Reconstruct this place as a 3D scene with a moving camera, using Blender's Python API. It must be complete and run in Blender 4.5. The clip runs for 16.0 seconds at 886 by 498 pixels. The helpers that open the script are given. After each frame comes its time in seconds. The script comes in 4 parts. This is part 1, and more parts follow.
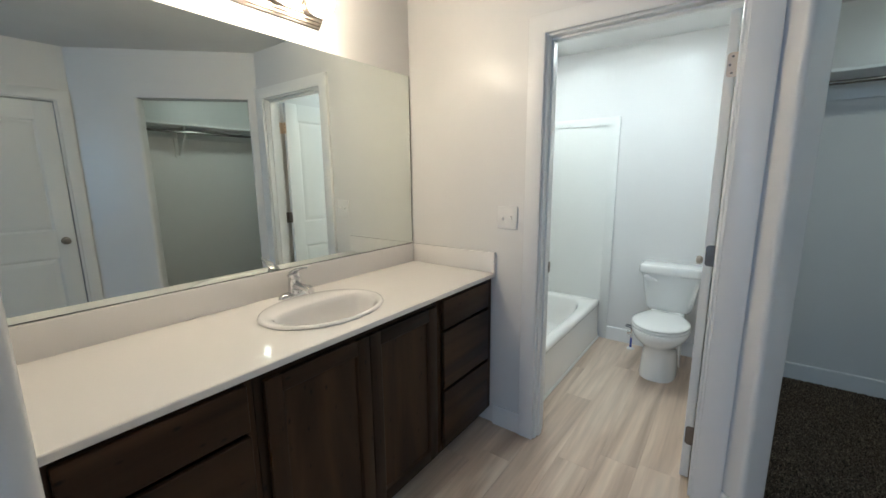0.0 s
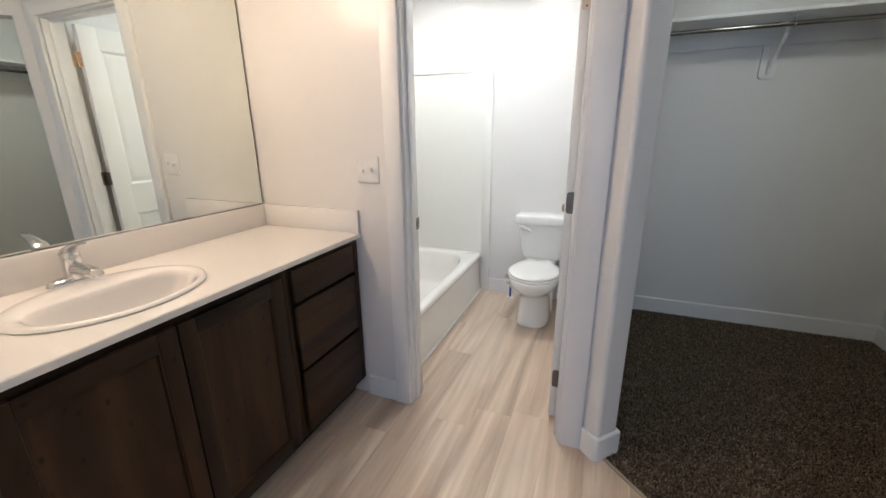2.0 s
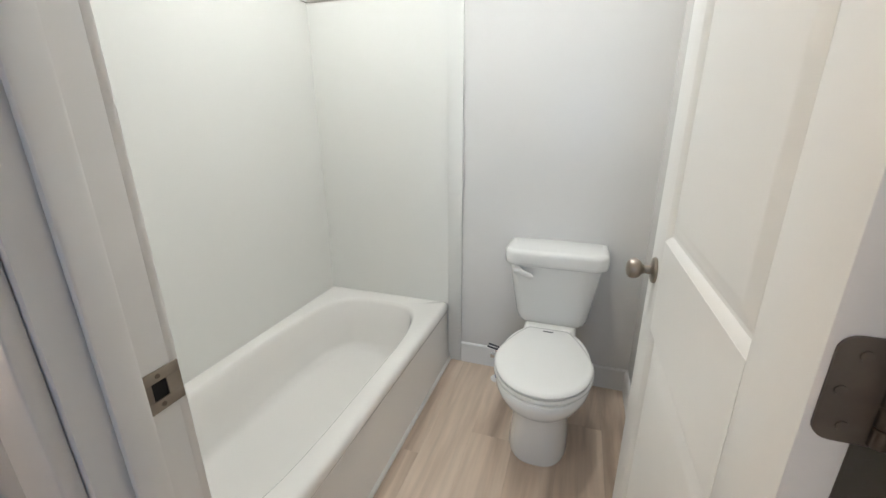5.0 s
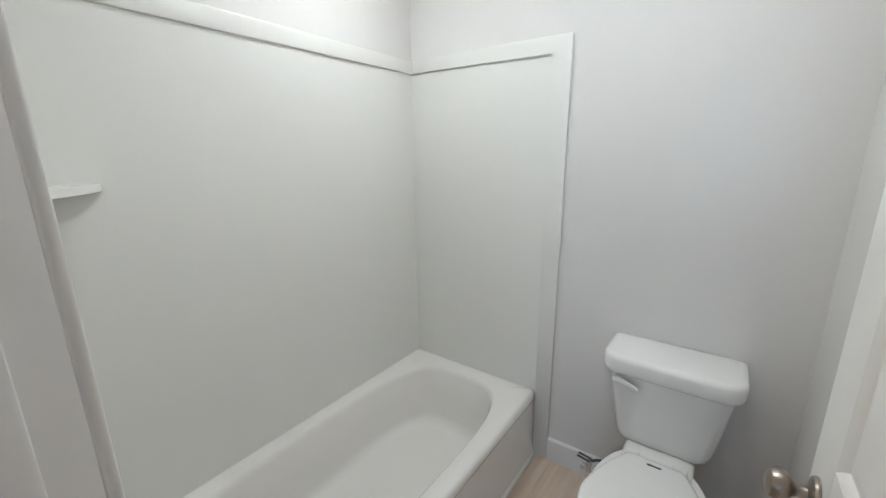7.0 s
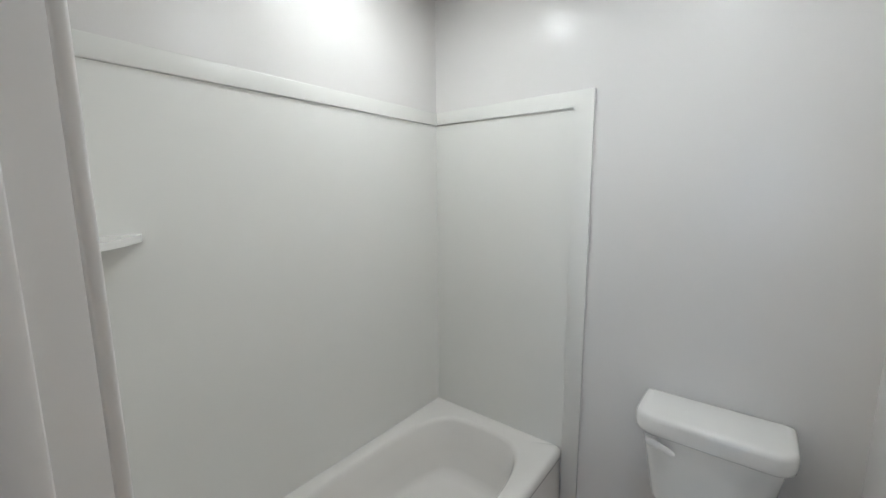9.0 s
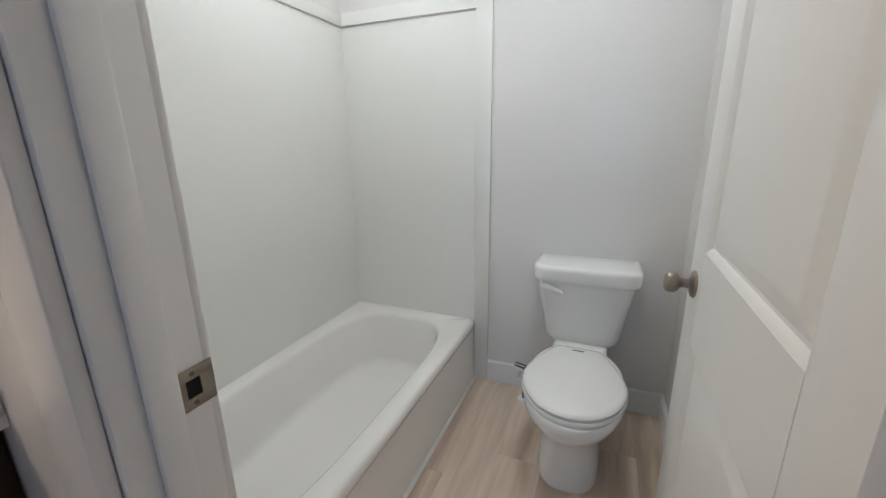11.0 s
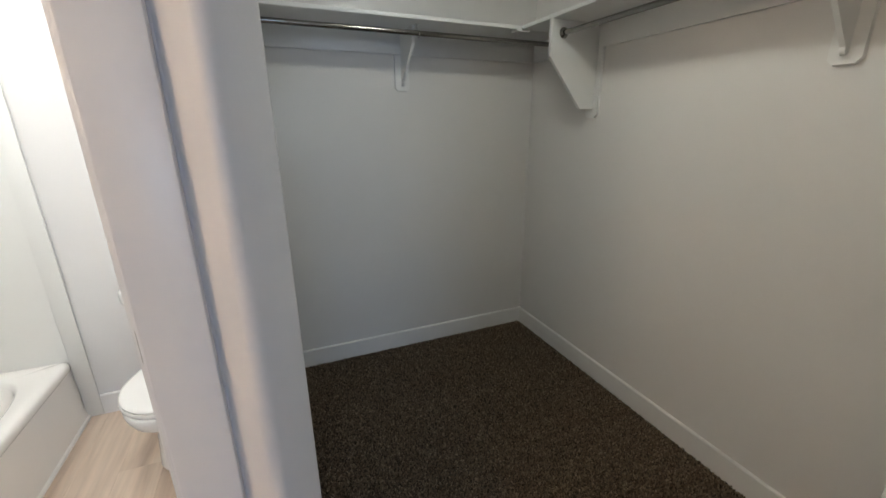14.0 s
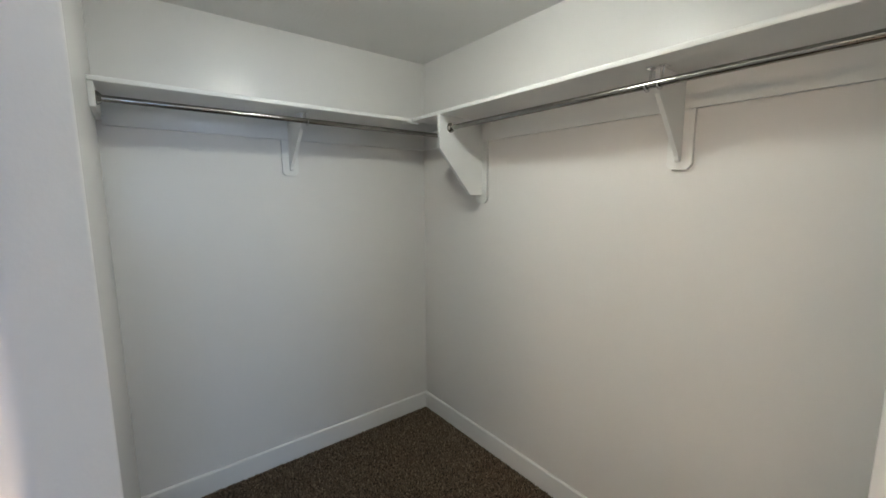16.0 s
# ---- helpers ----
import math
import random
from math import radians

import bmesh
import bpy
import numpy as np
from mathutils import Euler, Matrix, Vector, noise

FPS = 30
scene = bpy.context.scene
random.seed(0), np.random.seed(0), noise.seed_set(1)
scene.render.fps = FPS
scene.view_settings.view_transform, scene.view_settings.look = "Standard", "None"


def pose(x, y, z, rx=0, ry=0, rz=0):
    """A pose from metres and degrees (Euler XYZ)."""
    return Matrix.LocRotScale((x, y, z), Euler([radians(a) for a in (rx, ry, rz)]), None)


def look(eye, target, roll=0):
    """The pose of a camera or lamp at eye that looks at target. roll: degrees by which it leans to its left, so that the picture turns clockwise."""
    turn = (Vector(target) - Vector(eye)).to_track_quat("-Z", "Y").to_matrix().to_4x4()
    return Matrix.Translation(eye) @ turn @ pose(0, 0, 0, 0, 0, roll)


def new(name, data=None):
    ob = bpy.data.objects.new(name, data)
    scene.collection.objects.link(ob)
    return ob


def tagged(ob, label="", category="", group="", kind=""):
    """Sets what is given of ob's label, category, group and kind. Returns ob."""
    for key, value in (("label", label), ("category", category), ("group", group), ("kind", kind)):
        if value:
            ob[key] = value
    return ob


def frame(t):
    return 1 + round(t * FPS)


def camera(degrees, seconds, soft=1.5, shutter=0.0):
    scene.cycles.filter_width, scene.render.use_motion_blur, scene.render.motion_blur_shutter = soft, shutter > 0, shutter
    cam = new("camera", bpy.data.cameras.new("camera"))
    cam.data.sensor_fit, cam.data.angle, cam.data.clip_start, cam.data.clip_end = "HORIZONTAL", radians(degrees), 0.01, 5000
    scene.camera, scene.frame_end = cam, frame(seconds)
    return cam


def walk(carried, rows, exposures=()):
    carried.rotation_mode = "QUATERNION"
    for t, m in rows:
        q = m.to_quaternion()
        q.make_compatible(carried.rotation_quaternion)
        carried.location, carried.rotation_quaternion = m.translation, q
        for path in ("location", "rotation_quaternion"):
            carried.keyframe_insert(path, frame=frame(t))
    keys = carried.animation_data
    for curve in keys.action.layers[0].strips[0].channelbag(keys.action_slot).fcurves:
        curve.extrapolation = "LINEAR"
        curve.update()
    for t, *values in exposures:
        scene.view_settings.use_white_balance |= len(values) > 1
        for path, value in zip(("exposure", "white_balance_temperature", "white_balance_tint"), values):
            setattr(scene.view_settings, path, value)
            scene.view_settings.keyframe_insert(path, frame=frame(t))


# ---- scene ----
cam = camera(96.8, 16.0)
PATH = [
    (0, (1.625, -1.87, 1.433), (0.453, -0.29, 1.074), -0.5),
    (0.5, (1.701, -1.902, 1.421), (0.605, -0.287, 0.984), -0.5),
    (1, (1.758, -1.894, 1.406), (0.777, -0.22, 0.919), -0.6),
    (1.5, (1.768, -1.822, 1.403), (0.92, -0.092, 0.868), -0.4),
    (2, (1.67, -1.593, 1.379), (0.959, 0.189, 0.814), -0.5),
    (2.5, (1.523, -1.279, 1.354), (0.942, 0.545, 0.778), -0.4),
    (3, (1.433, -1.006, 1.317), (0.942, 0.84, 0.724), -0.4),
    (3.5, (1.396, -0.724, 1.304), (0.948, 1.131, 0.705), -0.4),
    (4, (1.366, -0.507, 1.267), (0.905, 1.343, 0.661), -0.5),
    (6.5, (1.345, 0.033, 1.407), (0.321, 1.66, 0.853), -0.4),
    (7, (1.365, 0.046, 1.474), (0.226, 1.618, 0.993), -0.5),
    (7.5, (1.368, 0.048, 1.534), (0.149, 1.586, 1.148), -0.4),
    (8, (1.363, 0.051, 1.57), (0.097, 1.573, 1.286), -0.3),
    (10.5, (1.33, -0.065, 1.311), (0.38, 1.648, 0.907), -0.7),
    (11, (1.342, -0.197, 1.263), (0.591, 1.584, 0.748), -0.8),
    (11.5, (1.445, -0.392, 1.263), (0.926, 1.439, 0.648), -0.7),
    (12, (1.596, -0.592, 1.277), (1.333, 1.272, 0.6), -0.7),
    (12.5, (1.696, -0.698, 1.28), (1.707, 1.171, 0.569), -0.6),
    (13, (1.771, -0.755, 1.325), (2.05, 1.094, 0.615), -0.5),
    (13.5, (1.828, -0.777, 1.39), (2.346, 1.038, 0.727), 0.1),
    (14, (1.828, -0.709, 1.502), (2.57, 1.048, 0.9), -0.3),
    (14.5, (1.837, -0.655, 1.543), (2.736, 1.06, 1.041), 0.0),
    (15, (1.838, -0.631, 1.574), (2.871, 1.034, 1.171), -0.1),
    (15.5, (1.853, -0.62, 1.591), (2.985, 0.996, 1.265), -0.1),
    (16, (1.882, -0.604, 1.583), (3.098, 0.961, 1.31), -0.2),
]
EXPOSURES = [
    (0.0, 0.06, 6100, 1), (1.0, 0.24, 6350, 5), (2.0, 0.37, 6700, 11), (2.5, 0.39, 6750, 11), (4.0, 0.22, 6850, 9), (6.5, -0.19, 6550, 10),
    (8.0, -0.50, 6500, 10), (10.5, -0.50, 6600, 10), (11.0, -0.36, 6550, 11), (12.0, 0.02, 6420, 9), (13.0, 0.34, 6450, 10), (14.0, 0.48, 6950, 12),
    (15.0, 0.76, 6850, 12), (16.0, 1.02, 6750, 11),
]
walk(cam, [(t, look(eye, target, roll)) for t, eye, target, roll in PATH], EXPOSURES)
# ---- light ----
world = bpy.data.worlds.new("world")
scene.world = world
world.use_nodes = True
_nt = world.node_tree
_sky = _nt.nodes.new("ShaderNodeTexSky")
_sky.sky_type, _sky.sun_disc = "NISHITA", False
_sky.sun_elevation, _sky.sun_rotation = radians(40), radians(20)
_nt.links.new(_sky.outputs[0], _nt.nodes["Background"].inputs[0])
_nt.nodes["Background"].inputs[1].default_value = 0.08

BULB_GLOW = 42.0       # vanity globes
TOILET_GLOW = 92.0     # flush lamp in the toilet room
TUB_GLOW = 84.0        # recessed lamp over the tub
CLOSET_GLOW = 29.0      # flush lamp in the closet
WINDOW_WATTS = 24.0    # sky light through the bedroom window

_sun = bpy.data.lights.new("sun", "SUN")
_sun.energy, _sun.angle, _sun.color = 2.0, radians(0.5), (1.0, 0.95, 0.88)
new("sun", _sun).matrix_world = look((1.0, 6.0, 6.0), (1.0, 0.0, 0.0))
_win = bpy.data.lights.new("window_light", "AREA")
_win.shape, _win.size, _win.size_y, _win.energy, _win.color = "RECTANGLE", 1.3, 1.15, WINDOW_WATTS, (0.42, 0.64, 1.0)
new("window_light", _win).matrix_world = look((1.60, -4.72, 1.5), (1.8, 0.0, 1.1))

# ---- materials ----
def material(name, c1, c2=None, rough=0.5, metal=0.0, big=2.5, fine=90.0, bump=0.05, depth=0.001, coat=0.0, spots=None, ior=1.45):
    """A surface with stains at one scale and grain at another."""
    m = bpy.data.materials.new(name)
    m.use_nodes = True
    nt = m.node_tree
    p = nt.nodes["Principled BSDF"]
    link = nt.links.new
    tc = nt.nodes.new("ShaderNodeTexCoord")
    n1, n2 = nt.nodes.new("ShaderNodeTexNoise"), nt.nodes.new("ShaderNodeTexNoise")
    n1.inputs["Scale"].default_value, n1.inputs["Detail"].default_value = big, 4
    n2.inputs["Scale"].default_value, n2.inputs["Detail"].default_value = fine, 3
    link(tc.outputs["Object"], n1.inputs["Vector"])
    link(tc.outputs["Object"], n2.inputs["Vector"])
    mix = nt.nodes.new("ShaderNodeMix")
    mix.data_type = "RGBA"
    mix.inputs["A"].default_value = (*c1, 1)
    mix.inputs["B"].default_value = (*(c2 or [v * 0.93 for v in c1]), 1)
    ramp = nt.nodes.new("ShaderNodeMapRange")
    ramp.inputs["From Min"].default_value, ramp.inputs["From Max"].default_value = 0.3, 0.7
    link(n1.outputs["Fac"], ramp.inputs["Value"])
    link(ramp.outputs["Result"], mix.inputs["Factor"])
    out = mix.outputs["Result"]
    if spots:
        mix2 = nt.nodes.new("ShaderNodeMix")
        mix2.data_type = "RGBA"
        mix2.inputs["B"].default_value = (*spots, 1)
        r2 = nt.nodes.new("ShaderNodeMapRange")
        r2.inputs["From Min"].default_value, r2.inputs["From Max"].default_value = 0.5, 0.75
        link(n2.outputs["Fac"], r2.inputs["Value"])
        link(r2.outputs["Result"], mix2.inputs["Factor"])
        link(out, mix2.inputs["A"])
        out = mix2.outputs["Result"]
    link(out, p.inputs["Base Color"])
    rr = nt.nodes.new("ShaderNodeMapRange")
    rr.inputs["To Min"].default_value, rr.inputs["To Max"].default_value = rough * 0.85, min(1, rough * 1.18)
    link(n1.outputs["Fac"], rr.inputs["Value"])
    link(rr.outputs["Result"], p.inputs["Roughness"])
    p.inputs["Metallic"].default_value = metal
    p.inputs["Coat Weight"].default_value = coat
    p.inputs["IOR"].default_value = ior
    if bump:
        b = nt.nodes.new("ShaderNodeBump")
        b.inputs["Strength"].default_value, b.inputs["Distance"].default_value = bump, depth
        link(n2.outputs["Fac"], b.inputs["Height"])
        link(b.outputs["Normal"], p.inputs["Normal"])
    return m


def wood(name, dark, mid, light, along, rough=0.45, stretch=9.0, knots=0.0, vary=0.0, coat=0.0, fine=1.0, gloss=0.5, lo=0.30, hi=0.72, wave=1.6):
    """Boards with grain along an axis (0, 1 or 2); vary: how far boards differ."""
    m = bpy.data.materials.new(name)
    m.use_nodes = True
    nt = m.node_tree
    p = nt.nodes["Principled BSDF"]
    link = nt.links.new
    tc = nt.nodes.new("ShaderNodeTexCoord")
    info = nt.nodes.new("ShaderNodeObjectInfo")
    shift = nt.nodes.new("ShaderNodeVectorMath")
    shift.operation = "SCALE"
    shift.inputs[0].default_value = (13.7, 29.1, 7.3)
    link(info.outputs["Random"], shift.inputs["Scale"])
    add = nt.nodes.new("ShaderNodeVectorMath")
    link(tc.outputs["Object"], add.inputs[0])
    link(shift.outputs[0], add.inputs[1])
    mp = nt.nodes.new("ShaderNodeMapping")
    sc = [stretch] * 3
    sc[along] = stretch * 0.09
    mp.inputs["Scale"].default_value = sc
    link(add.outputs[0], mp.inputs["Vector"])
    warp = nt.nodes.new("ShaderNodeTexNoise")
    warp.inputs["Scale"].default_value, warp.inputs["Detail"].default_value, warp.inputs["Distortion"].default_value = 1.0, 5, wave
    link(mp.outputs[0], warp.inputs["Vector"])
    mp2 = nt.nodes.new("ShaderNodeMapping")
    sc2 = [stretch * 11] * 3
    sc2[along] = stretch * 0.5
    mp2.inputs["Scale"].default_value = sc2
    link(add.outputs[0], mp2.inputs["Vector"])
    grain = nt.nodes.new("ShaderNodeTexNoise")
    grain.inputs["Scale"].default_value, grain.inputs["Detail"].default_value = 1.0, 3
    link(mp2.outputs[0], grain.inputs["Vector"])
    ramp = nt.nodes.new("ShaderNodeValToRGB")
    e = ramp.color_ramp.elements
    e[0].position, e[0].color = lo, (*dark, 1)
    e[1].position, e[1].color = hi, (*light, 1)
    e.new(0.5).color = (*mid, 1)
    link(warp.outputs["Fac"], ramp.inputs["Fac"])
    mul = nt.nodes.new("ShaderNodeMix")
    mul.data_type, mul.blend_type = "RGBA", "MULTIPLY"
    mul.inputs["Factor"].default_value = 1.0
    g = nt.nodes.new("ShaderNodeMapRange")
    g.inputs["From Min"].default_value, g.inputs["From Max"].default_value = 0.25, 0.75
    g.inputs["To Min"].default_value, g.inputs["To Max"].default_value = 1 - 0.20 * fine, 1 + 0.12 * fine
    link(grain.outputs["Fac"], g.inputs["Value"])
    link(ramp.outputs["Color"], mul.inputs["A"])
    link(g.outputs["Result"], mul.inputs["B"])
    out = mul.outputs["Result"]
    hs = nt.nodes.new("ShaderNodeHueSaturation")
    v = nt.nodes.new("ShaderNodeMapRange")
    v.inputs["To Min"].default_value, v.inputs["To Max"].default_value = 1 - vary, 1 + vary
    link(info.outputs["Random"], v.inputs["Value"])
    link(v.outputs["Result"], hs.inputs["Value"])
    link(out, hs.inputs["Color"])
    out = hs.outputs["Color"]
    if knots:
        vo = nt.nodes.new("ShaderNodeTexVoronoi")
        mp3 = nt.nodes.new("ShaderNodeMapping")
        s3 = [4.6] * 3
        s3[along] = 2.4
        mp3.inputs["Scale"].default_value = s3
        link(add.outputs[0], mp3.inputs["Vector"])
        link(mp3.outputs[0], vo.inputs["Vector"])
        kr = nt.nodes.new("ShaderNodeMapRange")
        kr.inputs["From Min"].default_value, kr.inputs["From Max"].default_value = 0.03, 0.16
        kr.inputs["To Min"].default_value, kr.inputs["To Max"].default_value = knots, 0.0
        link(vo.outputs["Distance"], kr.inputs["Value"])
        km = nt.nodes.new("ShaderNodeMix")
        km.data_type = "RGBA"
        km.inputs["B"].default_value = (*[c * 0.3 for c in dark], 1)
        link(kr.outputs["Result"], km.inputs["Factor"])
        link(out, km.inputs["A"])
        out = km.outputs["Result"]
    link(out, p.inputs["Base Color"])
    rr = nt.nodes.new("ShaderNodeMapRange")
    rr.inputs["To Min"].default_value, rr.inputs["To Max"].default_value = rough * 0.8, rough * 1.25
    link(grain.outputs["Fac"], rr.inputs["Value"])
    link(rr.outputs["Result"], p.inputs["Roughness"])
    p.inputs["Specular IOR Level"].default_value = gloss
    p.inputs["Coat Weight"].default_value = coat
    p.inputs["Coat Roughness"].default_value = 0.35
    b = nt.nodes.new("ShaderNodeBump")
    b.inputs["Strength"].default_value, b.inputs["Distance"].default_value = 0.12, 0.001
    link(grain.outputs["Fac"], b.inputs["Height"])
    link(b.outputs["Normal"], p.inputs["Normal"])
    return m


def glowing(name, colour, strength):
    m = bpy.data.materials.new(name)
    m.use_nodes = True
    p = m.node_tree.nodes["Principled BSDF"]
    p.inputs["Base Color"].default_value = (0.9, 0.9, 0.9, 1)
    p.inputs["Emission Color"].default_value = (*colour, 1)
    p.inputs["Emission Strength"].default_value = strength
    return m


PAINT = material("wall_paint", (0.78, 0.762, 0.747), (0.755, 0.737, 0.722), rough=0.235, big=1.6, fine=170, bump=0.16, depth=0.0012, ior=1.33)
CEIL = material("ceiling_paint", (0.74, 0.73, 0.715), (0.70, 0.69, 0.675), rough=0.75, big=2.0, fine=60, bump=0.5, depth=0.003)
TRIM = material("trim_paint", (0.83, 0.82, 0.81), (0.81, 0.80, 0.79), rough=0.30, big=3.0, fine=140, bump=0.05)
DOORPAINT = material("door_paint", (0.83, 0.82, 0.80), (0.81, 0.80, 0.78), rough=0.33, big=3.0, fine=200, bump=0.06)
SHELFPAINT = material("shelf_paint", (0.80, 0.80, 0.79), (0.76, 0.76, 0.75), rough=0.35, big=4.0, fine=120, bump=0.07)
COUNTER = material("counter_laminate", (0.84, 0.81, 0.785), (0.82, 0.79, 0.765), rough=0.055, big=3.0, fine=420, bump=0.02, spots=(0.85, 0.82, 0.785))
PORCELAIN = material("porcelain", (0.88, 0.872, 0.85), (0.86, 0.852, 0.83), rough=0.07, big=3.0, fine=40, bump=0.0, coat=0.5)
SINKWHITE = material("sink_china", (0.85, 0.83, 0.82), (0.83, 0.81, 0.80), rough=0.05, big=3.0, fine=40, bump=0.0, coat=0.5)
TUBWHITE = material("tub_enamel", (0.87, 0.845, 0.815), (0.85, 0.825, 0.795), rough=0.04, big=2.0, fine=30, bump=0.0, coat=0.4)
SURROUND = material("surround_panel", (0.825, 0.82, 0.79), (0.81, 0.805, 0.775), rough=0.24, big=1.2, fine=60, bump=0.03)
PLASTIC = material("white_plastic", (0.80, 0.785, 0.77), (0.78, 0.765, 0.75), rough=0.3, big=8, fine=90, bump=0.02)
CHROME = material("chrome", (0.75, 0.75, 0.76), (0.68, 0.68, 0.69), rough=0.09, metal=1.0, big=20, fine=200, bump=0.0)
NICKEL = material("brushed_nickel", (0.36, 0.315, 0.27), (0.29, 0.25, 0.215), rough=0.30, metal=1.0, big=25, fine=300, bump=0.03)
BRONZE = material("satin_hinge_metal", (0.21, 0.175, 0.15), (0.17, 0.14, 0.12), rough=0.40, metal=1.0, big=25, fine=300, bump=0.03)
BRASS = material("worn_hinge_brass", (0.72, 0.56, 0.42), (0.66, 0.50, 0.37), rough=0.34, metal=0.8, big=30, fine=300, bump=0.03)
ROD = material("closet_rod_steel", (0.34, 0.33, 0.31), (0.28, 0.27, 0.25), rough=0.17, metal=1.0, big=25, fine=300, bump=0.02)
# near-black with the shade of toe kick and latch hole in it; subfloor too
BLACK = material("shade_black", (0.012, 0.011, 0.010), rough=0.8, bump=0.0)
BLUE = material("blue_pipe", (0.03, 0.06, 0.30), rough=0.35, bump=0.0)
GREYPLASTIC = material("grey_plastic", (0.06, 0.06, 0.07), (0.09, 0.09, 0.10), rough=0.45, bump=0.02)
CAULK = material("caulk", (0.82, 0.81, 0.78), rough=0.35, bump=0.1, fine=60)
STRIP = material("carpet_edge_strip", (0.42, 0.33, 0.25), (0.36, 0.28, 0.21), rough=0.5, bump=0.1, fine=150)
CARPETBASE = material("carpet_backing", (0.10, 0.075, 0.050), (0.075, 0.056, 0.038), rough=0.95, big=14, fine=260, bump=0.8, depth=0.006)
ALDER_H = wood("alder_stain_level", (0.011, 0.0053, 0.0023), (0.035, 0.0175, 0.0076), (0.064, 0.0325, 0.0148), 1, rough=0.46, stretch=4.2, knots=0.95, vary=0.07, coat=0.0, gloss=0.24, fine=0.7, lo=0.33, hi=0.70)
ALDER_V = wood("alder_stain_upright", (0.011, 0.0053, 0.0023), (0.035, 0.0175, 0.0076), (0.064, 0.0325, 0.0148), 2, rough=0.46, stretch=4.2, knots=0.95, vary=0.07, coat=0.0, gloss=0.24, fine=0.7, lo=0.33, hi=0.70)
PLANK = wood("vinyl_plank", (0.455, 0.342, 0.262), (0.625, 0.486, 0.382), (0.775, 0.643, 0.522), 1, rough=0.38, stretch=4.4, knots=0.0, vary=0.035, fine=0.6, lo=0.31, hi=0.70, wave=2.4)

def carpet_material():
    m = bpy.data.materials.new("carpet_tufts")
    m.use_nodes = True
    nt = m.node_tree
    p = nt.nodes["Principled BSDF"]
    geo = nt.nodes.new("ShaderNodeNewGeometry")
    ramp = nt.nodes.new("ShaderNodeValToRGB")
    e = ramp.color_ramp.elements
    e[0].position, e[0].color = 0.0, (0.038, 0.027, 0.017, 1)
    e[1].position, e[1].color = 1.0, (0.36, 0.27, 0.19, 1)
    e.new(0.55).color = (0.160, 0.117, 0.079, 1)
    e.new(0.86).color = (0.225, 0.166, 0.113, 1)
    nt.links.new(geo.outputs["Random Per Island"], ramp.inputs["Fac"])
    nt.links.new(ramp.outputs["Color"], p.inputs["Base Color"])
    p.inputs["Roughness"].default_value = 0.9
    p.inputs["Sheen Weight"].default_value = 0.06
    p.inputs["Sheen Tint"].default_value = (0.75, 0.62, 0.44, 1)
    p.inputs["Specular IOR Level"].default_value = 0.2
    p.inputs["Sheen Roughness"].default_value = 0.45
    return m


TUFT = carpet_material()
MIRROR = bpy.data.materials.new("mirror_silver")
MIRROR.use_nodes = True
_p = MIRROR.node_tree.nodes["Principled BSDF"]
_p.inputs["Base Color"].default_value = (0.80, 0.84, 0.80, 1)
_p.inputs["Metallic"].default_value, _p.inputs["Roughness"].default_value = 1.0, 0.004
GLASS = bpy.data.materials.new("window_glass")
GLASS.use_nodes = True
_p = GLASS.node_tree.nodes["Principled BSDF"]
_p.inputs["Transmission Weight"].default_value, _p.inputs["Roughness"].default_value = 1.0, 0.0
GLOBE = glowing("globe_glow", (1.0, 0.81, 0.63), BULB_GLOW)
TOILETLAMP = glowing("toilet_lamp_glow", (0.94, 1.0, 1.03), TOILET_GLOW)
TUBLAMP = glowing("tub_lamp_glow", (0.94, 1.0, 1.02), TUB_GLOW)
CLOSETLAMP = glowing("closet_lamp_glow", (0.92, 1.0, 0.95), CLOSET_GLOW)

# ---- mesh helpers ----
def mesh_object(name, bm, mat, smooth=35.0):
    bmesh.ops.recalc_face_normals(bm, faces=bm.faces)
    me = bpy.data.meshes.new(name)
    bm.to_mesh(me)
    bm.free()
    if smooth:
        me.shade_smooth()
        me.set_sharp_from_angle(angle=radians(smooth))
    me.materials.append(mat)
    return new(name, me)


def part(name, bm, mat, parent, label="", smooth=35.0):
    ob = mesh_object(name, bm, mat, smooth)
    ob.parent = parent
    if label:
        tagged(ob, label)
    return ob


def thing(name, x, y, z, label, category, group="", kind=""):
    ob = new(name)
    ob.location = (x, y, z)
    ob.empty_display_size = 0.05
    tagged(ob, label, category, group, kind)
    return ob


def structure(name, bm, mat, label="", smooth=35.0):
    return tagged(mesh_object(name, bm, mat, smooth), label, "", "", "structure")


def box(bm, a, b, bevel=0.0, segments=2):
    """A box between two corners, with eased edges."""
    g = bmesh.ops.create_cube(bm, size=1)
    for v in g["verts"]:
        v.co = Vector([a[i] + (v.co[i] + 0.5) * (b[i] - a[i]) for i in range(3)])
    if bevel:
        edges = list({e for v in g["verts"] for e in v.link_edges})
        bmesh.ops.bevel(bm, geom=edges, offset=bevel, segments=segments, affect="EDGES", profile=0.5)
    return bm


def one_box(a, b, bevel=0.0, segments=2):
    return box(bmesh.new(), a, b, bevel, segments)


def shift(bm, ox, oy, oz):
    bmesh.ops.translate(bm, verts=bm.verts, vec=(-ox, -oy, -oz))
    return bm


